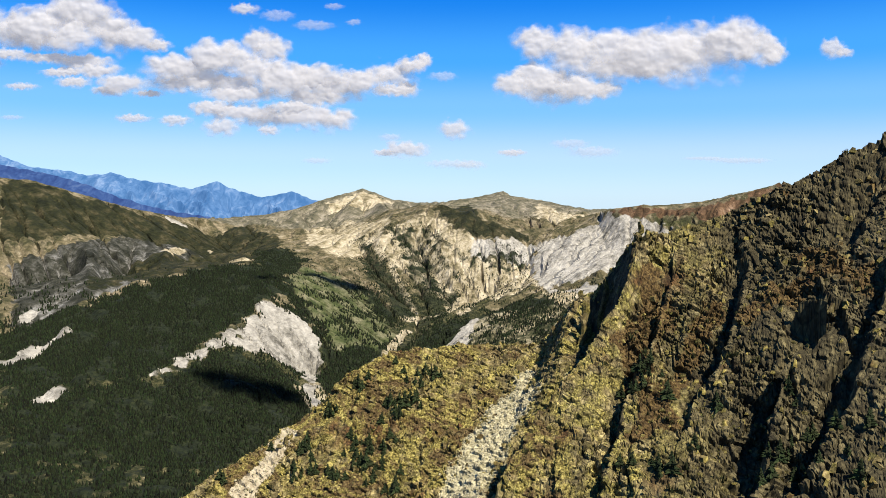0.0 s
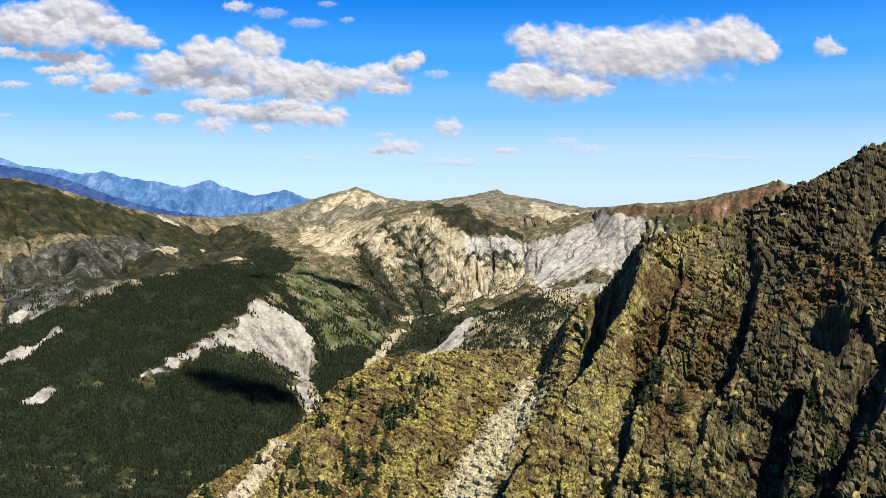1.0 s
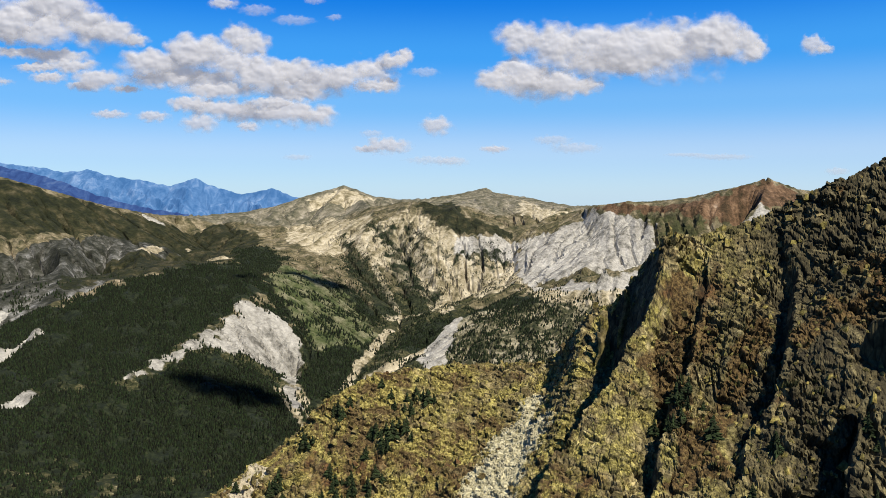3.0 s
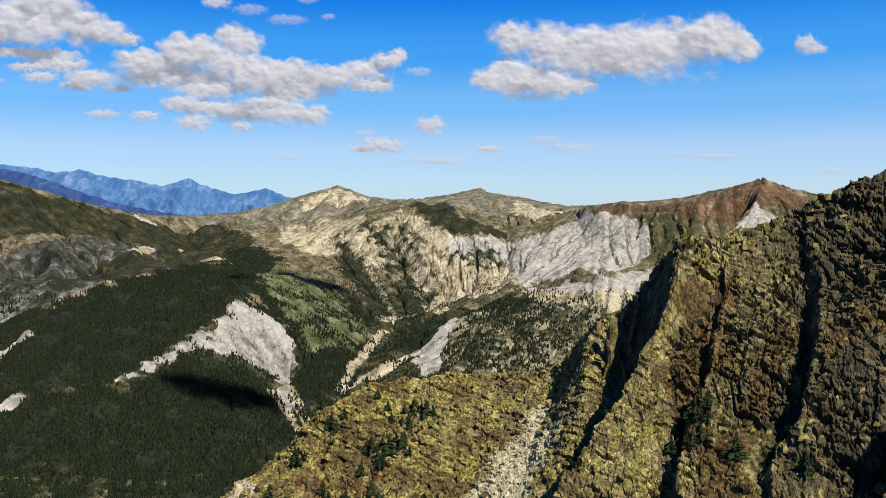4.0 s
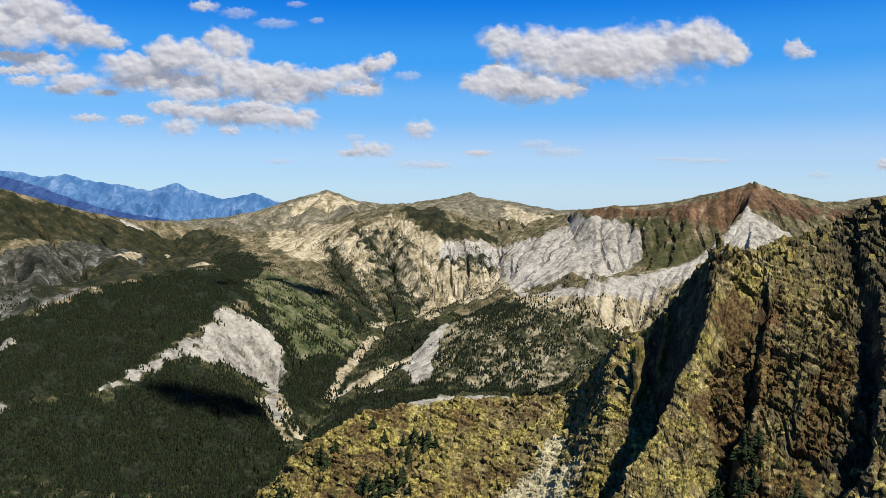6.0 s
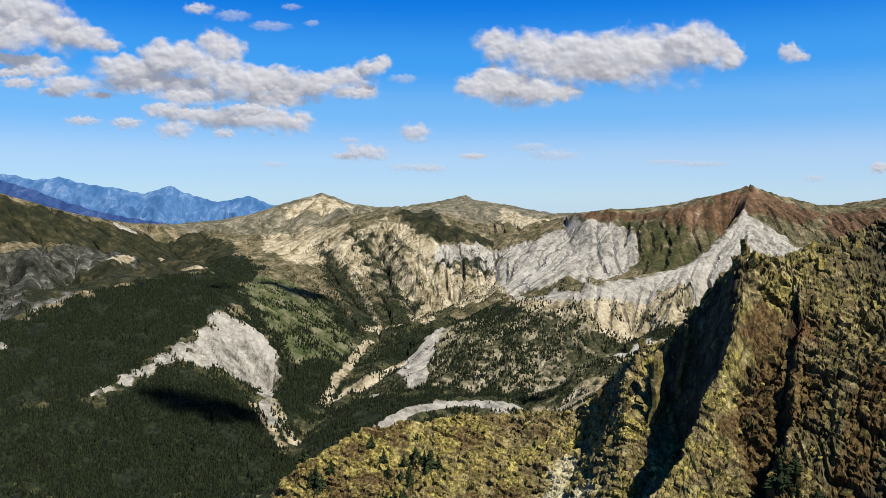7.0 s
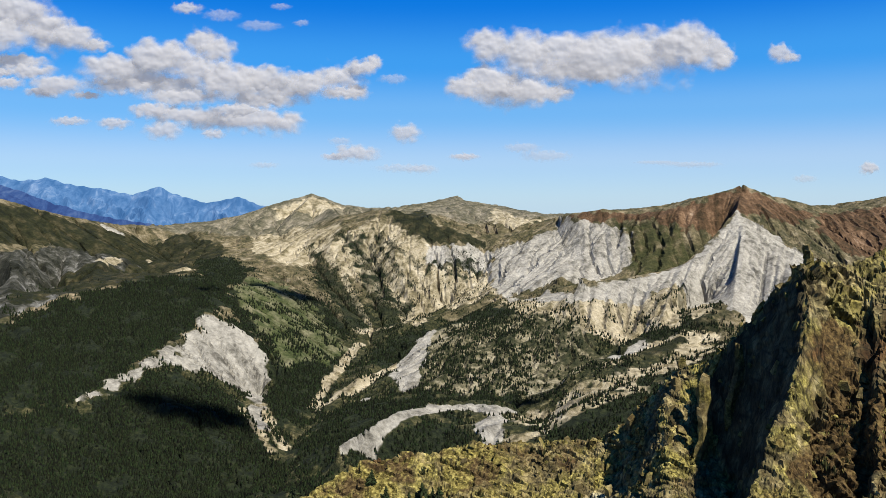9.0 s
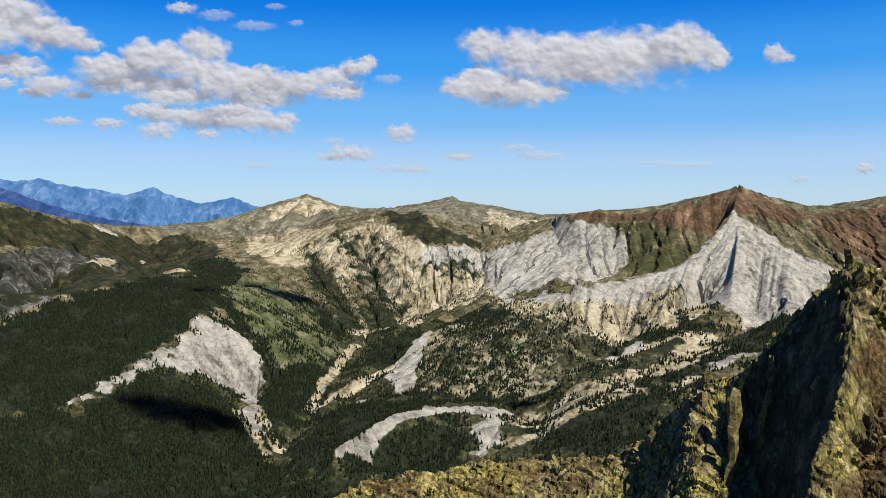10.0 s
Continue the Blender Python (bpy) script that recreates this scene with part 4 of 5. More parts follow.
def distant_range(line, middle, label, low, mid_tone, high, glow, strength, seed):
    m, nt, p = material("painted_haze_slopes", 1.0)
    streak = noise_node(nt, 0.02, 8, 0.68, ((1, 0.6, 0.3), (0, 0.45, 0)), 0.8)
    # haze is put into the blue base tones and a faint blue emission
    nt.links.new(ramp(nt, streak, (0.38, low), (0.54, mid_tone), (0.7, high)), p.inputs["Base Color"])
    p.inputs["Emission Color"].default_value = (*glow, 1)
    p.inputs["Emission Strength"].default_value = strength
    xs, ys = np.arange(line[0][0], line[-1][0], 9.0), np.arange(middle - 420, middle + 200, 9.0)
    X, Y = np.meshgrid(xs, ys)
    off = np.abs(Y - middle)
    top = np.interp(X, [a for a, _ in line], [b for _, b in line])
    swing = X + 60 * fbm(X / 300, Y / 300, 3, seed + 5)
    z = top - off * 0.75 + 95 * (fbm(swing / 190 + Y / 500, Y / 520, 4, seed, True) - 0.4) * smooth(0, 160, off) * (0.4 + 0.6 * smooth(0, 400, off)) + 6 * fbm(X / 45, Y / 45, 3, seed + 3)
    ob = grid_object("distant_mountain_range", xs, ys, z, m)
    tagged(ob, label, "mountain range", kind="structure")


distant_range(BLUE_FAR, 4400, "distant jagged mountain range, pale blue with painted haze", (0.012, 0.032, 0.07), (0.035, 0.065, 0.115), (0.1, 0.13, 0.175), (0.07, 0.25, 0.62), 0.19, 90)
distant_range(BLUE_NEAR, 3950, "distant dark mountain range, deep blue with painted haze", (0.008, 0.015, 0.04), (0.015, 0.03, 0.07), (0.04, 0.06, 0.1), (0.02, 0.11, 0.55), 0.1, 190)


# ---- clouds ----
def cloud_material(name, thick):
    m, nt, p = material(name, 1.0)
    p.inputs["Base Color"].default_value = (0.31, 0.303, 0.308, 1)
    p.inputs["Specular IOR Level"].default_value = 0.0
    # added glow brightens the shaded parts, for light scattered inside the cloud
    p.inputs["Emission Color"].default_value = (0.95, 0.93, 1.0, 1)
    p.inputs["Emission Strength"].default_value = 0.155
    tr = nt.nodes.new("ShaderNodeBsdfTransparent")
    tl = node(nt, "ShaderNodeBsdfTranslucent", Color=(0.4, 0.4, 0.41, 1))
    mix1, mix2 = nt.nodes.new("ShaderNodeMixShader"), nt.nodes.new("ShaderNodeMixShader")
    mix1.inputs[0].default_value = 0.25
    nt.links.new(p.outputs[0], mix1.inputs[1])
    nt.links.new(tl.outputs[0], mix1.inputs[2])
    at = nt.nodes.new("ShaderNodeAttribute")
    at.attribute_name = "vapour"
    wool = noise_node(nt, 0.014, 5, 0.55)
    frayed = math_node(nt, "MULTIPLY_ADD", math_node(nt, "SUBTRACT", wool, 0.5), 0.4, at.outputs["Fac"])
    body = nt.nodes.new("ShaderNodeMapRange")
    body.interpolation_type = "SMOOTHSTEP"
    for key, value in (("From Min", 0.02), ("From Max", 0.95), ("To Max", thick)):
        body.inputs[key].default_value = value
    nt.links.new(frayed, body.inputs[0])
    nt.links.new(body.outputs[0], mix2.inputs[0])
    nt.links.new(tr.outputs[0], mix2.inputs[1])
    nt.links.new(mix1.outputs[0], mix2.inputs[2])
    nt.links.new(mix2.outputs[0], nt.nodes["Material Output"].inputs[0])
    return m


CLOUD_MATS = {"bank": cloud_material("cloud_vapour", 0.97), "puff": cloud_material("thin_cloud_vapour", 0.85), "wisp": cloud_material("faint_cloud_vapour", 0.4)}
CLOUD_Y = 4700.0


def billow(x, z, wide, tall, depth, seed, step):
    """One billow of vapour: bulging in front, ragged at its rim, thinner below than above."""
    xs, zs = np.arange(x - 1.6 * wide, x + 1.6 * wide, step), np.arange(z - 1.7 * tall, z + 1.6 * tall, step)
    X, Z = np.meshgrid(xs, zs)
    r = min(tall, 0.6 * wide)
    wx = X + 0.45 * r * fbm(X / (1.1 * r), Z / (0.9 * r), 4, seed)
    wz = Z + 0.4 * r * fbm(X / (1.1 * r) + 7, Z / (0.9 * r), 4, seed + 9)
    q = np.sqrt(((wx - x) / wide) ** 2 + ((wz - z) / (tall * np.where(wz < z, 1.12, 1.0))) ** 2)
    soft = np.where(wz < z, 0.95, 0.7)
    thin = 1 - np.clip((q - 1 + 0.7 * soft) / soft, 0, 1)
    puffed = 0.27 * tall * np.sqrt(np.clip(1.35 - q, 0, None)) + 0.035 * r * fbm(X / (0.8 * r), Z / (0.6 * r), 3, seed + 33)
    keep = thin > 0.0
    cell = keep[:-1, :-1] | keep[:-1, 1:] | keep[1:, :-1] | keep[1:, 1:]
    h, w = X.shape
    i = np.arange(h * w).reshape(h, w)
    quads = np.stack([i[:-1, :-1], i[:-1, 1:], i[1:, 1:], i[1:, :-1]], -1)[cell]
    used = np.unique(quads)
    back = np.zeros(h * w, int)
    back[used] = np.arange(len(used))
    co = np.stack([X, depth - puffed, Z], -1).reshape(-1, 3)[used]
    return co, back[quads], {"vapour": thin.ravel()[used]}


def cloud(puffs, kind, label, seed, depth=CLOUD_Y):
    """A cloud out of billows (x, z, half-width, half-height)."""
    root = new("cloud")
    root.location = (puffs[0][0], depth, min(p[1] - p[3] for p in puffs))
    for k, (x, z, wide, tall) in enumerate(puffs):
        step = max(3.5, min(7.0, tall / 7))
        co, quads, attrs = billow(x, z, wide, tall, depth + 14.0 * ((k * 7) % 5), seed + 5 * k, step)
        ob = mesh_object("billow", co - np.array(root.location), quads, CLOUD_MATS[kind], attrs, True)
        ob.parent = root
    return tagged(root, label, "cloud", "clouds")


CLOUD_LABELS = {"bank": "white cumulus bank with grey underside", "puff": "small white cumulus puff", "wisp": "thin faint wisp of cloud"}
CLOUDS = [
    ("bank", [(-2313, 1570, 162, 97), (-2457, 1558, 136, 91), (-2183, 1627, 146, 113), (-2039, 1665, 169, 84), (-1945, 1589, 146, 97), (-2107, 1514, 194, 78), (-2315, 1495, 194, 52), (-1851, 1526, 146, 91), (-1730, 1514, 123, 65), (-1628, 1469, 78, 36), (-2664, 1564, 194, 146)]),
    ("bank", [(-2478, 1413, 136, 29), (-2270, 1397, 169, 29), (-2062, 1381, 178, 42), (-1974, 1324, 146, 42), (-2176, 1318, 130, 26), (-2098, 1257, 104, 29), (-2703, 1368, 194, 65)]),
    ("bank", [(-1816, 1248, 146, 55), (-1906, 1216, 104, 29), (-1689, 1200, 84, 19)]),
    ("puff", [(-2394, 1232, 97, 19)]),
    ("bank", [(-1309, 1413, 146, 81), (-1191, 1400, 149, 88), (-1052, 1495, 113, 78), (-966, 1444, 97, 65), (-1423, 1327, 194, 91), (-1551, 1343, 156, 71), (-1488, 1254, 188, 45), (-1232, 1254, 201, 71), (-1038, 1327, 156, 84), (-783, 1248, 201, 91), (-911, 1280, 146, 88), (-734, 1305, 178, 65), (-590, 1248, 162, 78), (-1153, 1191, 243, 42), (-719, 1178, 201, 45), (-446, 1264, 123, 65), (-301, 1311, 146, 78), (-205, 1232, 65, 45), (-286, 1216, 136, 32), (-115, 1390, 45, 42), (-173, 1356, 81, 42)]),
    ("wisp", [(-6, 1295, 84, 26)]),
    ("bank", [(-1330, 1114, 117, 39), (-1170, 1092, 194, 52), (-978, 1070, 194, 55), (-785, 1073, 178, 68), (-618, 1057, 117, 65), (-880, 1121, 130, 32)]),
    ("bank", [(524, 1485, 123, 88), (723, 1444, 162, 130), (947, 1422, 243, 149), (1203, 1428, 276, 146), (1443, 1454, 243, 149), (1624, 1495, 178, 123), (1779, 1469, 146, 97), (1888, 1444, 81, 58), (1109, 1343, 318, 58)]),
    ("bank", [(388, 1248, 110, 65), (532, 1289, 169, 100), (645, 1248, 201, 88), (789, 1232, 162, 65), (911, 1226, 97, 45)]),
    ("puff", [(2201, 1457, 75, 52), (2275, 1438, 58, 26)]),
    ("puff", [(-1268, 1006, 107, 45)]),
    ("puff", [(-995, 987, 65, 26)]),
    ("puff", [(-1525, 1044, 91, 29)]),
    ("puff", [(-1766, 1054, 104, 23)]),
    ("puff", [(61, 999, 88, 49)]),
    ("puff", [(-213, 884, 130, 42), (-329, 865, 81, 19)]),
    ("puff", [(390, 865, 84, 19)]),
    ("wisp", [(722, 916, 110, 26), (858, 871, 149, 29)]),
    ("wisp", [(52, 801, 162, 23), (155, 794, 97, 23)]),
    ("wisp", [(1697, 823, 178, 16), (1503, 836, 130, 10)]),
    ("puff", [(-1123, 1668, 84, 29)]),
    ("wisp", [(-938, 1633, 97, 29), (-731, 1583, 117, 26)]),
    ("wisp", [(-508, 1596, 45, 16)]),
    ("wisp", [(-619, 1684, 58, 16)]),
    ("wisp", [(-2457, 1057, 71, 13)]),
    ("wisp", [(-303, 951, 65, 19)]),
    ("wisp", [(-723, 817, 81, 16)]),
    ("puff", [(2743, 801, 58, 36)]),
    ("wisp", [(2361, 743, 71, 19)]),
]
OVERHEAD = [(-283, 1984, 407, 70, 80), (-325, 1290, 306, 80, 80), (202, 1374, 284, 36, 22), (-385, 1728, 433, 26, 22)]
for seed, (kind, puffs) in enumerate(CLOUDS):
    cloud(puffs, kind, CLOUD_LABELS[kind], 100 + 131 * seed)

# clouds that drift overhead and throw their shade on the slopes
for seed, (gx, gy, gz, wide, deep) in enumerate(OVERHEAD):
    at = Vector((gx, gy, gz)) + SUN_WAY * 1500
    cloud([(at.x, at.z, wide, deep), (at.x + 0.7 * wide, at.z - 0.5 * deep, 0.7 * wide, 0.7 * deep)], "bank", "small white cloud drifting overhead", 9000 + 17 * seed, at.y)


# ---- woods: too many to count ----
def conifers(x, y, z, height, rng, sides=5):
    """Arrays of corners and triangles for slim two-tiered conifers."""
    n = len(x)
    ang = np.linspace(0, 2 * np.pi, sides, endpoint=False)
    co, tri = [], []
    for base, top, radius in ((0.05, 0.7, 0.29), (0.4, 1.0, 0.18)):
        a = ang[None] + rng.uniform(0, 6.3, (n, 1))
        r = radius * height[:, None] * rng.uniform(0.75, 1.25, (n, sides))
        ring = np.stack([x[:, None] + r * np.cos(a), y[:, None] + r * np.sin(a), z[:, None] + base * height[:, None] + rng.uniform(-0.04, 0.04, (n, sides)) * height[:, None]], -1)
        tip = np.stack([x, y, z + top * height], -1)[:, None]
        co.append(np.concatenate([ring, tip], 1))
    co = np.concatenate(co, 1)
    per = co.shape[1]
    for k in range(2):
        o = k * (sides + 1)
        for s in range(sides):
            tri.append((o + s, o + (s + 1) % sides, o + sides))
    tri = np.array(tri)[None] + (np.arange(n) * per)[:, None, None]
    return co.reshape(-1, 3), tri.reshape(-1, 3)


def wood(name, label, x0, x1, y0, y1, tries, seed):
    """Trees, stood at random where the woods lie."""
    rng = np.random.default_rng(seed)
    x, y = rng.uniform(x0, x1, tries), rng.uniform(y0, y1, tries)
    f = cover("forest", x, y, 0.9) - 0.3 * cover("thin", x, y) - cover("white", x, y) - 0.85 * cover("tan", x, y) - 0.9 * cover("meadow", x, y)
    f = np.maximum(f, 0.5 * cover("strip", x, y, 0.9, 22.0))
    clump = 0.5 + 0.5 * fbm(x / 45, y / 45, 3, 63)
    stray = 0.62 * smooth(0.35, 0.75, clump) * (1 - smooth(360, 450, land_at(x, y))) * (1 - cover("white", x, y))
    f = np.clip(f, 0, 1) * smooth(0.12, 0.5, clump) + stray
    ok = (np.abs(x + 0.0) < 0.62 * y + 30) & (rng.uniform(0, 1, tries) < np.clip(f * (0.5 + 0.7 * clump), 0, 1))
    x, y = x[ok], y[ok]
    h = rng.uniform(4.0, 7.6, len(x)) * (1 - 0.3 * smooth(1700, 2000, y))
    co, tri = conifers(x, y, land_at(x, y) - 0.4, h, rng)
    ob = mesh_object(name, co, tri, NEEDLES)
    tagged(ob, label, "forest", kind="stuff")
    print(name, len(x))


wood("conifer_forest", "dark dense conifer forest on the mountain spur", -900, -140, 620, 2350, 150000, 5)
wood("conifer_forest", "conifer forest in the valley among pale rock", -140, 900, 850, 2350, 110000, 6)


# ---- broken rock on the massif ----
def part(name, co, faces, mat, parent, label=""):
    ob = mesh_object(name, np.asarray(co, float), np.asarray(faces, int), mat)
    ob.parent = parent
    return tagged(ob, label)


BOX = np.array([(-1, -1, -1), (1, -1, -1), (1, 1, -1), (-1, 1, -1), (-1, -1, 1), (1, -1, 1), (1, 1, 1), (-1, 1, 1)], float) * 0.5
SIDES = np.array([(0, 3, 2, 1), (4, 5, 6, 7), (0, 1, 5, 4), (1, 2, 6, 5), (2, 3, 7, 6), (3, 0, 4, 7)])


def turned(yaw, lean, side):
    """Turning matrices for arrays of angles."""
    cy, sy, cl, sl, cs, ss = np.cos(yaw), np.sin(yaw), np.cos(lean), np.sin(lean), np.cos(side), np.sin(side)
    o, i = np.zeros_like(yaw), np.ones_like(yaw)
    rz = np.array([[cy, -sy, o], [sy, cy, o], [o, o, i]]).transpose(2, 0, 1)
    rx = np.array([[i, o, o], [o, cl, -sl], [o, sl, cl]]).transpose(2, 0, 1)
    ry = np.array([[cs, o, ss], [o, i, o], [-ss, o, cs]]).transpose(2, 0, 1)
    return rz @ rx @ ry


def blocks(x, y, z, size, yaw, lean, side, rng, rough=0.2):
    """Angular blocks: uneven boxes with a narrower top."""
    n = len(x)
    shape = BOX[None] * np.ones((n, 1, 1)) + rng.uniform(-rough, rough, (n, 8, 3))
    shape[:, 4:, :2] *= rng.uniform(0.45, 0.95, (n, 1, 2))
    co = np.einsum("nij,nkj->nki", turned(yaw, lean, side), shape * size[:, None])
    co = co + np.stack([x, y, z], -1)[:, None]
    return co.reshape(-1, 3), (SIDES[None] + 8 * np.arange(n)[:, None, None]).reshape(-1, 4)


def rock_material(name, dark, light):
    m, nt, p = material(name)
    fine, mid, big = noise_node(nt, 1.6, 6, 0.7), noise_node(nt, 0.22, 7, 0.65), noise_node(nt, 0.06, 5, 0.6)
    slab = noise_node(nt, 0.9, 8, 0.7)
    col = crag_colour(nt, fine, mid, big, slab)
    g = nt.nodes.new("ShaderNodeNewGeometry")
    info = nt.nodes.new("ShaderNodeObjectInfo")
    vary = math_node(nt, "FRACT", math_node(nt, "ADD", g.outputs["Random Per Island"], info.outputs["Random"]))
    tone = ramp(nt, vary, (0.0, dark), (1.0, light))
    mul = nt.nodes.new("ShaderNodeMix")
    mul.data_type, mul.blend_type = "RGBA", "MULTIPLY"
    mul.inputs[0].default_value = 1.0
    nt.links.new(col, mul.inputs[6])
    nt.links.new(tone, mul.inputs[7])
    paint(nt, p, mul.outputs[2])
    bump(nt, p, fine, 0.7, 0.25)
    return m


BLOCK_MAT = rock_material("broken_lichened_rock", (0.5, 0.49, 0.47), (1.1, 1.05, 0.98))


def pale_material(name, low, high):
    m, nt, p = material(name)
    g, info = nt.nodes.new("ShaderNodeNewGeometry"), nt.nodes.new("ShaderNodeObjectInfo")
    vary = math_node(nt, "FRACT", math_node(nt, "ADD", g.outputs["Random Per Island"], info.outputs["Random"]))
    col = mixed(nt, 0.4, ramp(nt, vary, (0, low), (1, high)), ramp(nt, noise_node(nt, 1.2, 7, 0.7), (0.3, low), (0.7, high)))
    paint(nt, p, col)
    return m


SCREE_MAT = pale_material("pale_scree_stone", (0.2, 0.175, 0.1), (0.47, 0.42, 0.28))


def slope_of(x, y):
    return (near_at(x + 0.8, y) - near_at(x - 0.8, y)) / 1.6, (near_at(x, y + 0.8) - near_at(x, y - 0.8)) / 1.6


def scatter_blocks():
    rng = np.random.default_rng(12)
    n = 2600
    x, y = rng.uniform(6, 112, n), rng.uniform(122, 233, n)
    k = smooth(26, 40, x + 0.25 * (190 - y))
    patch = 0.5 + 0.5 * fbm(x / 9, y / 9, 3, 201)
    keep = (rng.uniform(0, 1, n) < k * (0.25 + 0.85 * patch)) & (x < 0.62 * y + 12)
    x, y = x[keep], y[keep]
    n = len(x)
    s = 0.4 + 1.3 * rng.beta(1.2, 4.0, n)
    size = np.stack([s * rng.uniform(0.7, 1.5, n), s * rng.uniform(0.5, 1.0, n), s * rng.uniform(0.7, 1.6, n)], -1)
    yaw = rng.normal(-0.45, 0.45, n)
    lean, side = rng.normal(-0.2, 0.2, n), rng.normal(0.22, 0.22, n)
    z = near_at(x, y) + 0.06 * size[:, 2] * rng.normal(0, 1, n)
    near = (x > 40) & (x < 75) & (y > 140) & (y < 190)
    pick = np.flatnonzero(near)[:300]
    rest = np.ones(n, bool)
    rest[pick] = False
    co, quads = blocks(x[rest], y[rest], z[rest], size[rest], yaw[rest], lean[rest], side[rest], rng)
    tagged(part("broken_rock", co, quads, BLOCK_MAT, massif, "jumbled angular blocks of lichened rock"), kind="stuff")
    shapes = []
    for _ in range(8):
        one = np.zeros(1)
        co, quads = blocks(one, one, one, np.ones((1, 3)), one, one, one, rng)
        ob = mesh_object("rock", co, quads, BLOCK_MAT)
        shapes.append(ob.data)
        bpy.data.objects.remove(ob)
    m = turned(yaw[pick], lean[pick], side[pick])
    for j, i in enumerate(pick):
        ob = new("rock", shapes[j % 8])
        ob.parent = massif
        ob.matrix_basis = Matrix.Translation((x[i], y[i], z[i])) @ Matrix(m[j].tolist()).to_4x4() @ Matrix.Diagonal((*size[i], 1))


def scatter_stones(name, label, kind, n, low, high, mat, seed, density=1.0):
    rng = np.random.default_rng(seed)
    x, y = rng.uniform(-80, 40, n), rng.uniform(150, 230, n)
    if kind == "turf":
        patch = 0.5 + 0.5 * fbm(x / 7, y / 7, 3, 301)
        f = (1 - smooth(24, 32, x + 0.25 * (190 - y))) * smooth(0.35, 0.75, patch) * (1 - cover("scree", x, y, 0.5, 4.0))
    else:
        f = cover(kind, x, y, 0.5, 4.0)
    keep = rng.uniform(0, 1, n) < f * density
    x, y = x[keep], y[keep]
    n = len(x)
    s = low + (high - low) * rng.beta(1.2, 3.5, n)
    size = np.stack([s * rng.uniform(0.7, 1.4, n), s * rng.uniform(0.6, 1.1, n), s * rng.uniform(0.5, 1.3, n)], -1)
    co, quads = blocks(x, y, near_at(x, y) + 0.1 * s, size, rng.uniform(0, 6.3, n), rng.normal(0, 0.3, n), rng.normal(0, 0.3, n), rng, 0.25)
    tagged(part(name, co, quads, mat, massif, label), kind="stuff")


def pillars():
    """Upright rock pillars that stand clear of the shaded wall: uneven shafts, broken off at the top."""
    rng = np.random.default_rng(77)
    for px, py, low, top, wide in PILLARS:
        sides, rings = 7, 14
        corner = np.linspace(0, 2 * np.pi, sides, endpoint=False) + rng.uniform(-0.2, 0.2, sides)
        reach = rng.uniform(0.75, 1.25, sides)
        co = []
        for r in range(rings):
            t = r / (rings - 1)
            w = 0.5 * wide * (1.25 - 0.6 * t) * reach * rng.uniform(0.65, 1.2, sides)
            x, y = px + 0.8 * t + 0.4 * math.sin(7 * t + px) + w * np.cos(corner), py + w * np.sin(corner) * 0.8
            co.append(np.stack([x, y, low + (top - low) * t + rng.uniform(-0.4, 0.4, sides) * (1 if r else 0)], -1))
        co.append(np.array([[px + 0.8, py, top - 0.2]]))
        quads = [(sides * r + k, sides * r + (k + 1) % sides, sides * (r + 1) + (k + 1) % sides, sides * (r + 1) + k) for r in range(rings - 1) for k in range(sides)]
        end, o = sides * rings, sides * (rings - 1)
        quads += [(o + k, o + (k + 1) % sides, o + (k + 2) % sides, end) for k in range(0, sides - 1, 2)]
        ob = mesh_object("rock_pillar", np.concatenate(co), np.array(quads), BLOCK_MAT)
        tagged(ob, "jagged sunlit rock pillar rising beside the shaded wall", "rock", "rock pillars")


PILLARS = [(36.0, 206.0, 558, 575.2, 2.6), (34.4, 203.8, 556, 571, 1.8), (40, 204.8, 566, 580, 1.7), (39.6, 210.8, 572, 578.3, 1.8), (31.2, 222.5, 560, 566.6, 2.2), (29.6, 226, 557, 562.5, 2), (36.2, 216, 570, 576, 2.0), (33.4, 213, 565, 573.4, 2.2), (42.8, 208.6, 577, 582.5, 1.5), (45.8, 205.2, 583, 588.6, 1.7), (47.4, 199.5, 589, 594.4, 1.7), (31.6, 209.8, 558, 569.8, 2.2), (30.6, 206, 556, 566.6, 2.0), (44.5, 207, 581, 586, 1.4), (46.8, 202.5, 587, 591.5, 1.4)]
scatter_blocks()
scatter_stones("boulders", "lichened boulders lying in the turf", "turf", 9000, 0.3, 1.9, BLOCK_MAT, 21)
scatter_stones("scree_stones", "pale loose scree stones in the gully", "scree", 34000, 0.14, 0.6, SCREE_MAT, 22)
scatter_stones("pale_rubble", "pale rubble down the bare strips", "pale", 9000, 0.2, 0.9, SCREE_MAT, 23)
pillars()


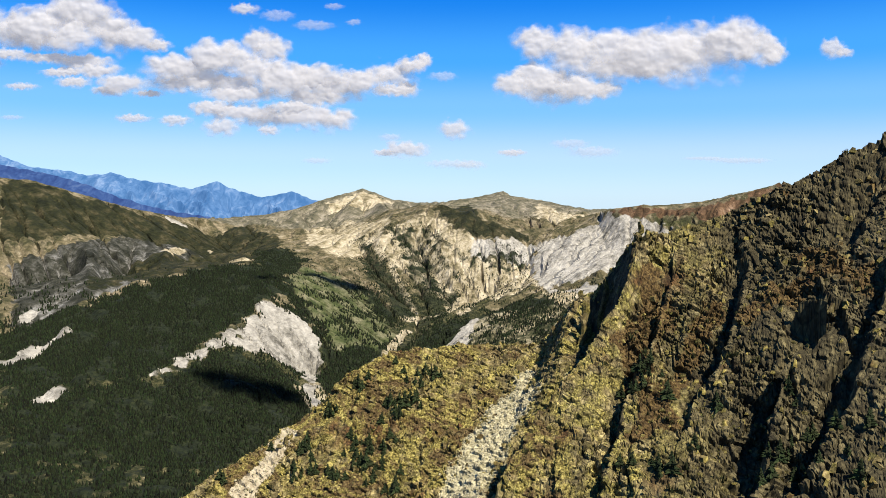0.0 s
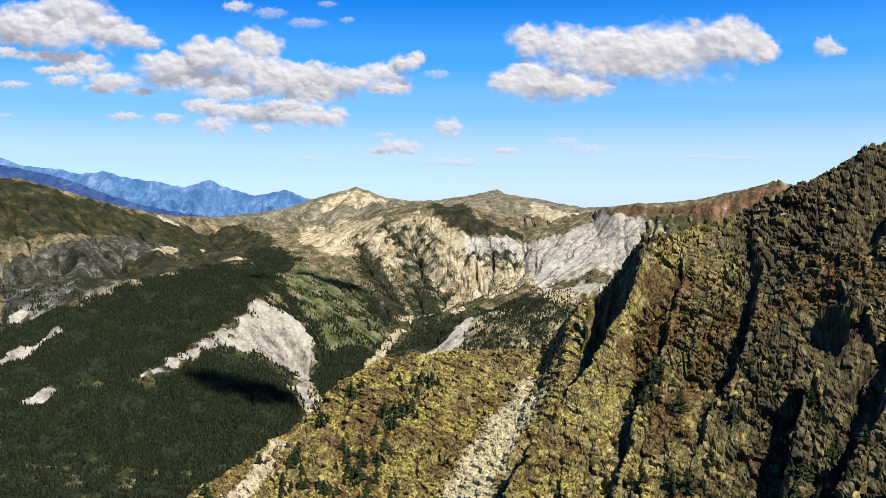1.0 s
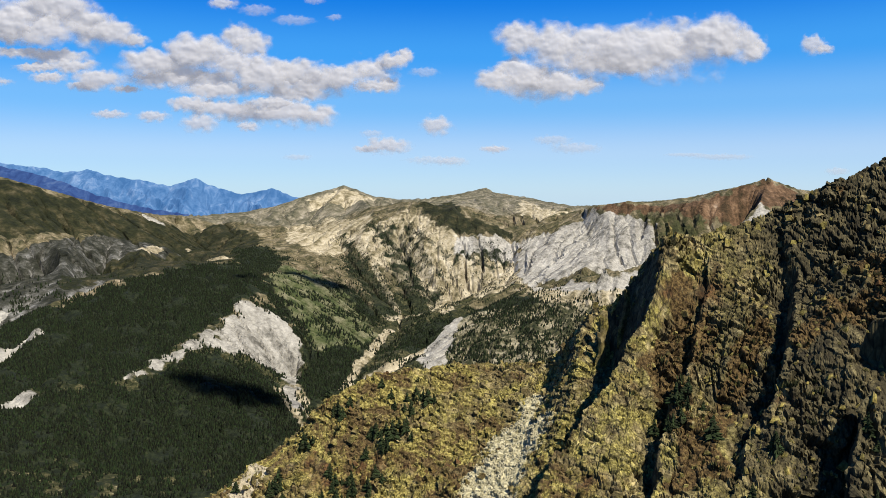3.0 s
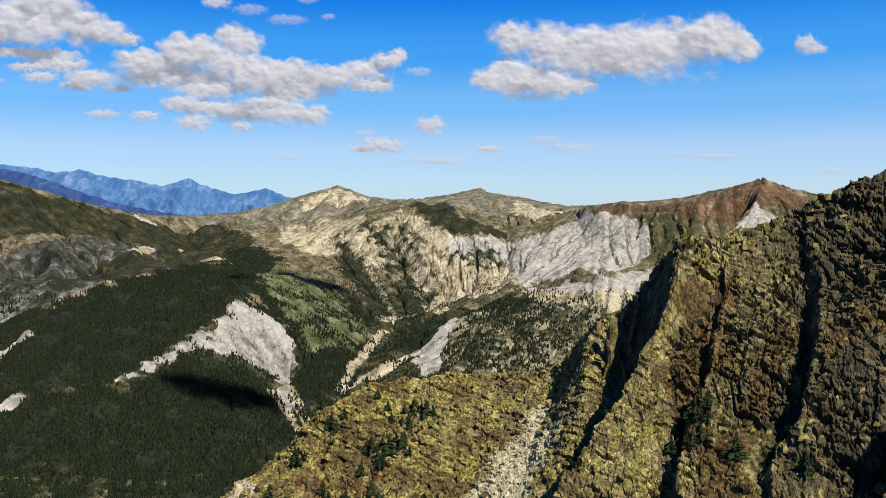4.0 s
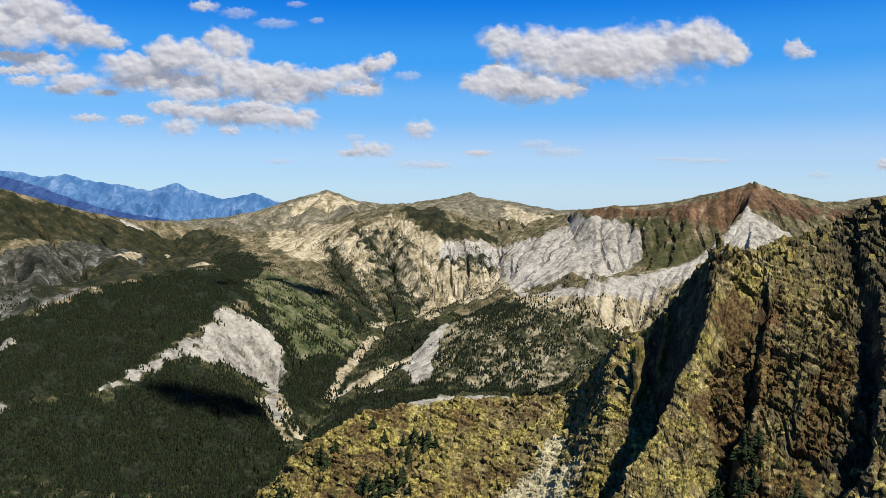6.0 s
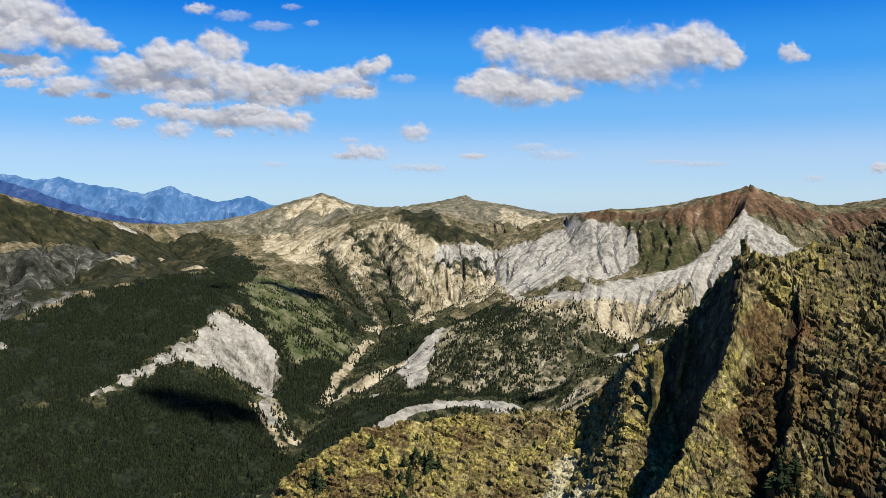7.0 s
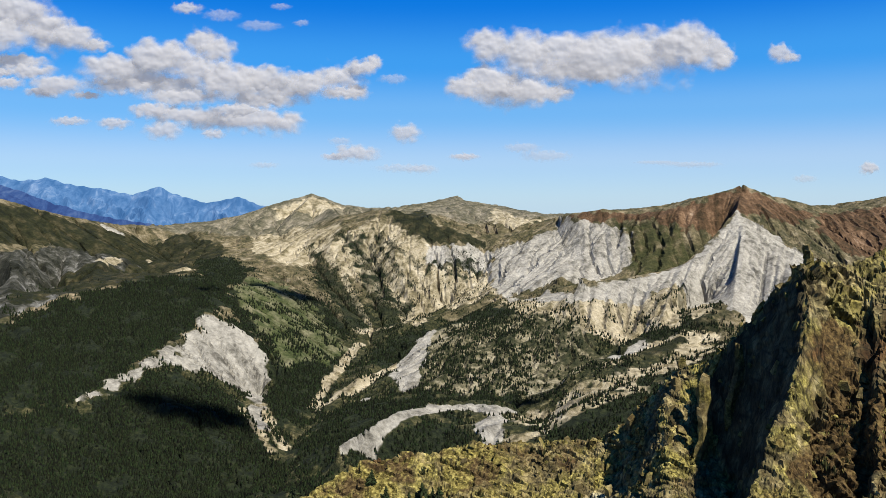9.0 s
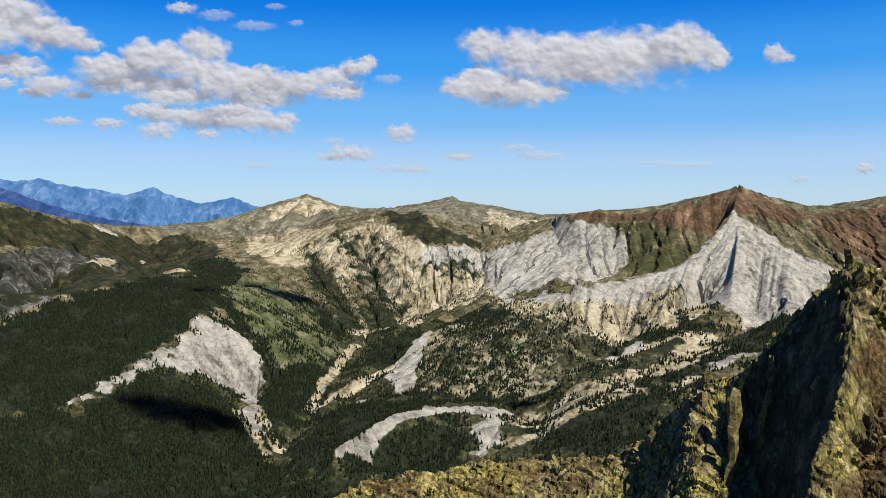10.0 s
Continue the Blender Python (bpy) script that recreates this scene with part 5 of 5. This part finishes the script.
# ---- low scrub in the turf: too many bushes to count ----
def scrub(name, label, mat, n, reach, low, high, level, seed):
    rng = np.random.default_rng(seed)
    x, y = rng.uniform(-70, reach, n), rng.uniform(128, 231, n)
    patch = fbm(x / 8, y / 8, 3, 470 + seed)
    keep = ((patch > level) | (cover("heath", x, y, 0.5, 4.0) > 0.4)) & (rng.uniform(0, 1, n) < 0.55) & (cover("scree", x, y, 0.5, 4.0) < 0.2)
    gx, gy = slope_of(x, y)
    keep &= np.hypot(gx, gy) < 1.9
    x, y = x[keep], y[keep]
    n, tufts = len(x), 14 if high > 1 else 6
    base = np.stack([x, y, near_at(x, y)], -1)[:, None]
    wide = rng.uniform(low, high, (n, 1))
    a, t = rng.uniform(0, 6.28, (n, tufts)), rng.uniform(0.15, 1.0, (n, tufts))
    foot = base + np.stack([0.7 * wide * t * np.cos(a), 0.7 * wide * t * np.sin(a), np.zeros_like(a)], -1)
    tip = base + np.stack([1.1 * wide * t * np.cos(a), 1.1 * wide * t * np.sin(a), wide * (1.15 - 0.7 * t)], -1)
    side = 0.22 * wide[..., None] * np.stack([-np.sin(a), np.cos(a), np.zeros_like(a)], -1)
    low = foot - np.array((0, 0, 0.25))
    co = np.stack([low + side, low - side, tip, foot + 0.5 * (tip - foot) + np.array((0, 0, 0.12))], 2).reshape(-1, 3)
    o = 4 * np.arange(n * tufts)[:, None, None]
    tri = (np.array([[0, 2, 3], [3, 2, 1], [0, 1, 2]])[None] + o).reshape(-1, 3)
    tagged(mesh_object(name, co, tri, mat), label, name.replace("_", " "), kind="stuff")


SCRUB_MAT = simple_material("scrub_leaves", 0.35, (0.35, (0.01, 0.014, 0.004)), (0.5, (0.03, 0.032, 0.01)), (0.65, (0.06, 0.035, 0.012)), random_by=1.0)
GRASS_MAT = simple_material("dry_grass", 0.5, (0.38, (0.06, 0.042, 0.013)), (0.5, (0.18, 0.145, 0.04)), (0.62, (0.34, 0.285, 0.1)), random_by=1.0)
scrub("scrub", "low dark green and russet scrub on the rocky slope", SCRUB_MAT, 2600, 95, 0.35, 1.25, 0.12, 31)
scrub("grass_tussock", "yellowed dry grass tussocks among the rocks", GRASS_MAT, 16000, 60, 0.15, 0.55, -0.15, 33)


# ---- dwarf conifers on the massif ----
BARK = simple_material("conifer_bark", 6.0, (0.3, (0.05, 0.038, 0.026)), (0.7, (0.13, 0.1, 0.075)))
NEAR_NEEDLES = simple_material("dark_pine_needles", 2.0, (0.3, (0.008, 0.014, 0.004)), (0.7, (0.03, 0.04, 0.012)), random_by=1.0)


def conifer_parts(seed):
    """Trunk and crown of a stunted conifer one metre high: tufts of needles round a tapering stem."""
    rng = np.random.default_rng(seed)
    ang = np.linspace(0, 2 * np.pi, 6, endpoint=False)
    rings = [np.stack([0.035 * (1 - t) * np.cos(ang) + 0.02 * math.sin(5 * t + seed), 0.035 * (1 - t) * np.sin(ang), np.full(6, t - 0.06)], -1) for t in (0, 0.35, 0.7, 0.98)]
    quads = [(6 * r + s, 6 * r + (s + 1) % 6, 6 * r + 6 + (s + 1) % 6, 6 * r + 6 + s) for r in range(3) for s in range(6)]
    trunk = (np.concatenate(rings), np.array(quads))
    co, tri = [], []
    for k in range(150):
        t = rng.uniform(0, 1) ** 1.25
        a = rng.uniform(0, 6.28)
        r = 0.36 * (1 - t) ** 0.7 * (0.75 + 0.35 * math.sin(3 * a + seed)) * rng.uniform(0.35, 1.1)
        base = np.array((r * 0.35 * math.cos(a), r * 0.35 * math.sin(a), 0.1 + 0.86 * t))
        tip = np.array((r * 1.15 * math.cos(a), r * 1.15 * math.sin(a), 0.1 + 0.86 * t - rng.uniform(-0.03, 0.07)))
        w = rng.uniform(0.045, 0.095) * (1.2 - 0.6 * t)
        across = np.array((-math.sin(a), math.cos(a), 0)) * w
        o = len(co)
        co += [base + across, base - across, tip, base + np.array((0, 0, w * 1.6)), (base + tip) / 2 - np.array((0, 0, w))]
        tri += [(o, o + 2, o + 3), (o + 3, o + 2, o + 1), (o, o + 4, o + 2), (o + 1, o + 2, o + 4)]
    tip = len(co)
    co += [np.array((0.03, 0, 0.9)), np.array((-0.02, 0.03, 0.9)), np.array((-0.02, -0.03, 0.9)), np.array((0, 0, 1.03))]
    tri += [(tip, tip + 1, tip + 3), (tip + 1, tip + 2, tip + 3), (tip + 2, tip, tip + 3)]
    return trunk, (np.array(co), np.array(tri))


RIM_TREES = [(-22.3, 215.6), (-21.5, 214.6), (-10.4, 217.5), (-9.5, 215.7), (-5.7, 214.1), (-12.1, 207.4), (-10.9, 206.3), (-13.2, 202.7), (-21.7, 201.9), (-19.8, 197.2), (-18.6, 196), (-24.2, 199.6), (-33.9, 202.7), (-35.8, 201.4), (-45.2, 206.1), (-53.5, 193.6), (-32.2, 196.6), (-26.3, 194.3), (-14.5, 200.5), (-16.2, 195.4), (-11.1, 189.5), (-2, 216.7), (-17.9, 199.4), (-21.8, 196.6), (-29.3, 211.4), (-7.1, 210.6), (-10, 208.9), (-13.7, 209.8), (-36.3, 196.4), (-23.5, 193.7), (-16.7, 192.6)]
FACE_TREES = [(39.9, 148.6), (36, 151.8), (41.8, 172.9), (39.9, 167.4), (39.1, 167.3), (50.1, 137.9), (59, 148.5), (61.1, 148.9), (64.3, 150.4), (59.2, 141.4), (54.8, 138.8), (61.5, 139.8), (47.3, 150.8), (38, 172), (66.9, 137.2), (66.7, 132.5), (71.4, 134.8), (61, 142.3), (57.4, 141.8), (52.5, 136.5), (61.9, 138.3), (62.5, 133.5), (66.5, 128.3), (33.7, 153.6), (53.2, 156.7), (45.4, 164), (66.2, 144.1), (42.2, 147.5), (44.4, 173.6)]


def plant_trees():
    rng = np.random.default_rng(4)
    kinds = []
    for seed in range(5):
        trunk, crown = conifer_parts(seed)
        root = new("dwarf_pine")
        part("trunk", *trunk, BARK, root, "thin grey-brown trunk")
        part("crown", *crown, NEAR_NEEDLES, root, "dark needle crown")
        kinds.append(root)
    used = set()
    spots = [(x, y, "short dark dwarf pine rooted in the rocky turf slope", "pines on the slope") for x, y in RIM_TREES]
    spots += [(x, y, "dark dwarf pine clinging to a ledge of the crag", "pines on the crag") for x, y in FACE_TREES]
    for x, y, label, group in spots:
        for extra in range(rng.integers(2, 5) if "slope" in group else rng.integers(1, 4)):
            tx, ty = (x, y) if extra == 0 else (x + rng.normal(0, 1.8), y + rng.normal(0, 1.6))
            k = int(rng.integers(0, 5))
            h = rng.uniform(2.2, 4.6) * (1.0 if extra == 0 else 0.75)
            z = float(near_at(np.array([tx]), np.array([ty]))[0]) - 0.1
            m = Matrix.LocRotScale((tx, ty, z), Euler((rng.normal(0, 0.05), rng.normal(0, 0.05), rng.uniform(0, 6.3))), None)
            if k not in used:
                used.add(k)
                ob = kinds[k]
                ob.matrix_basis = m
            else:
                ob = copy_thing(kinds[k], m)
            wide = h * rng.uniform(0.9, 1.35)
            ob.scale = (wide, wide, h)
            tagged(ob, label, "tree", group)


plant_trees()
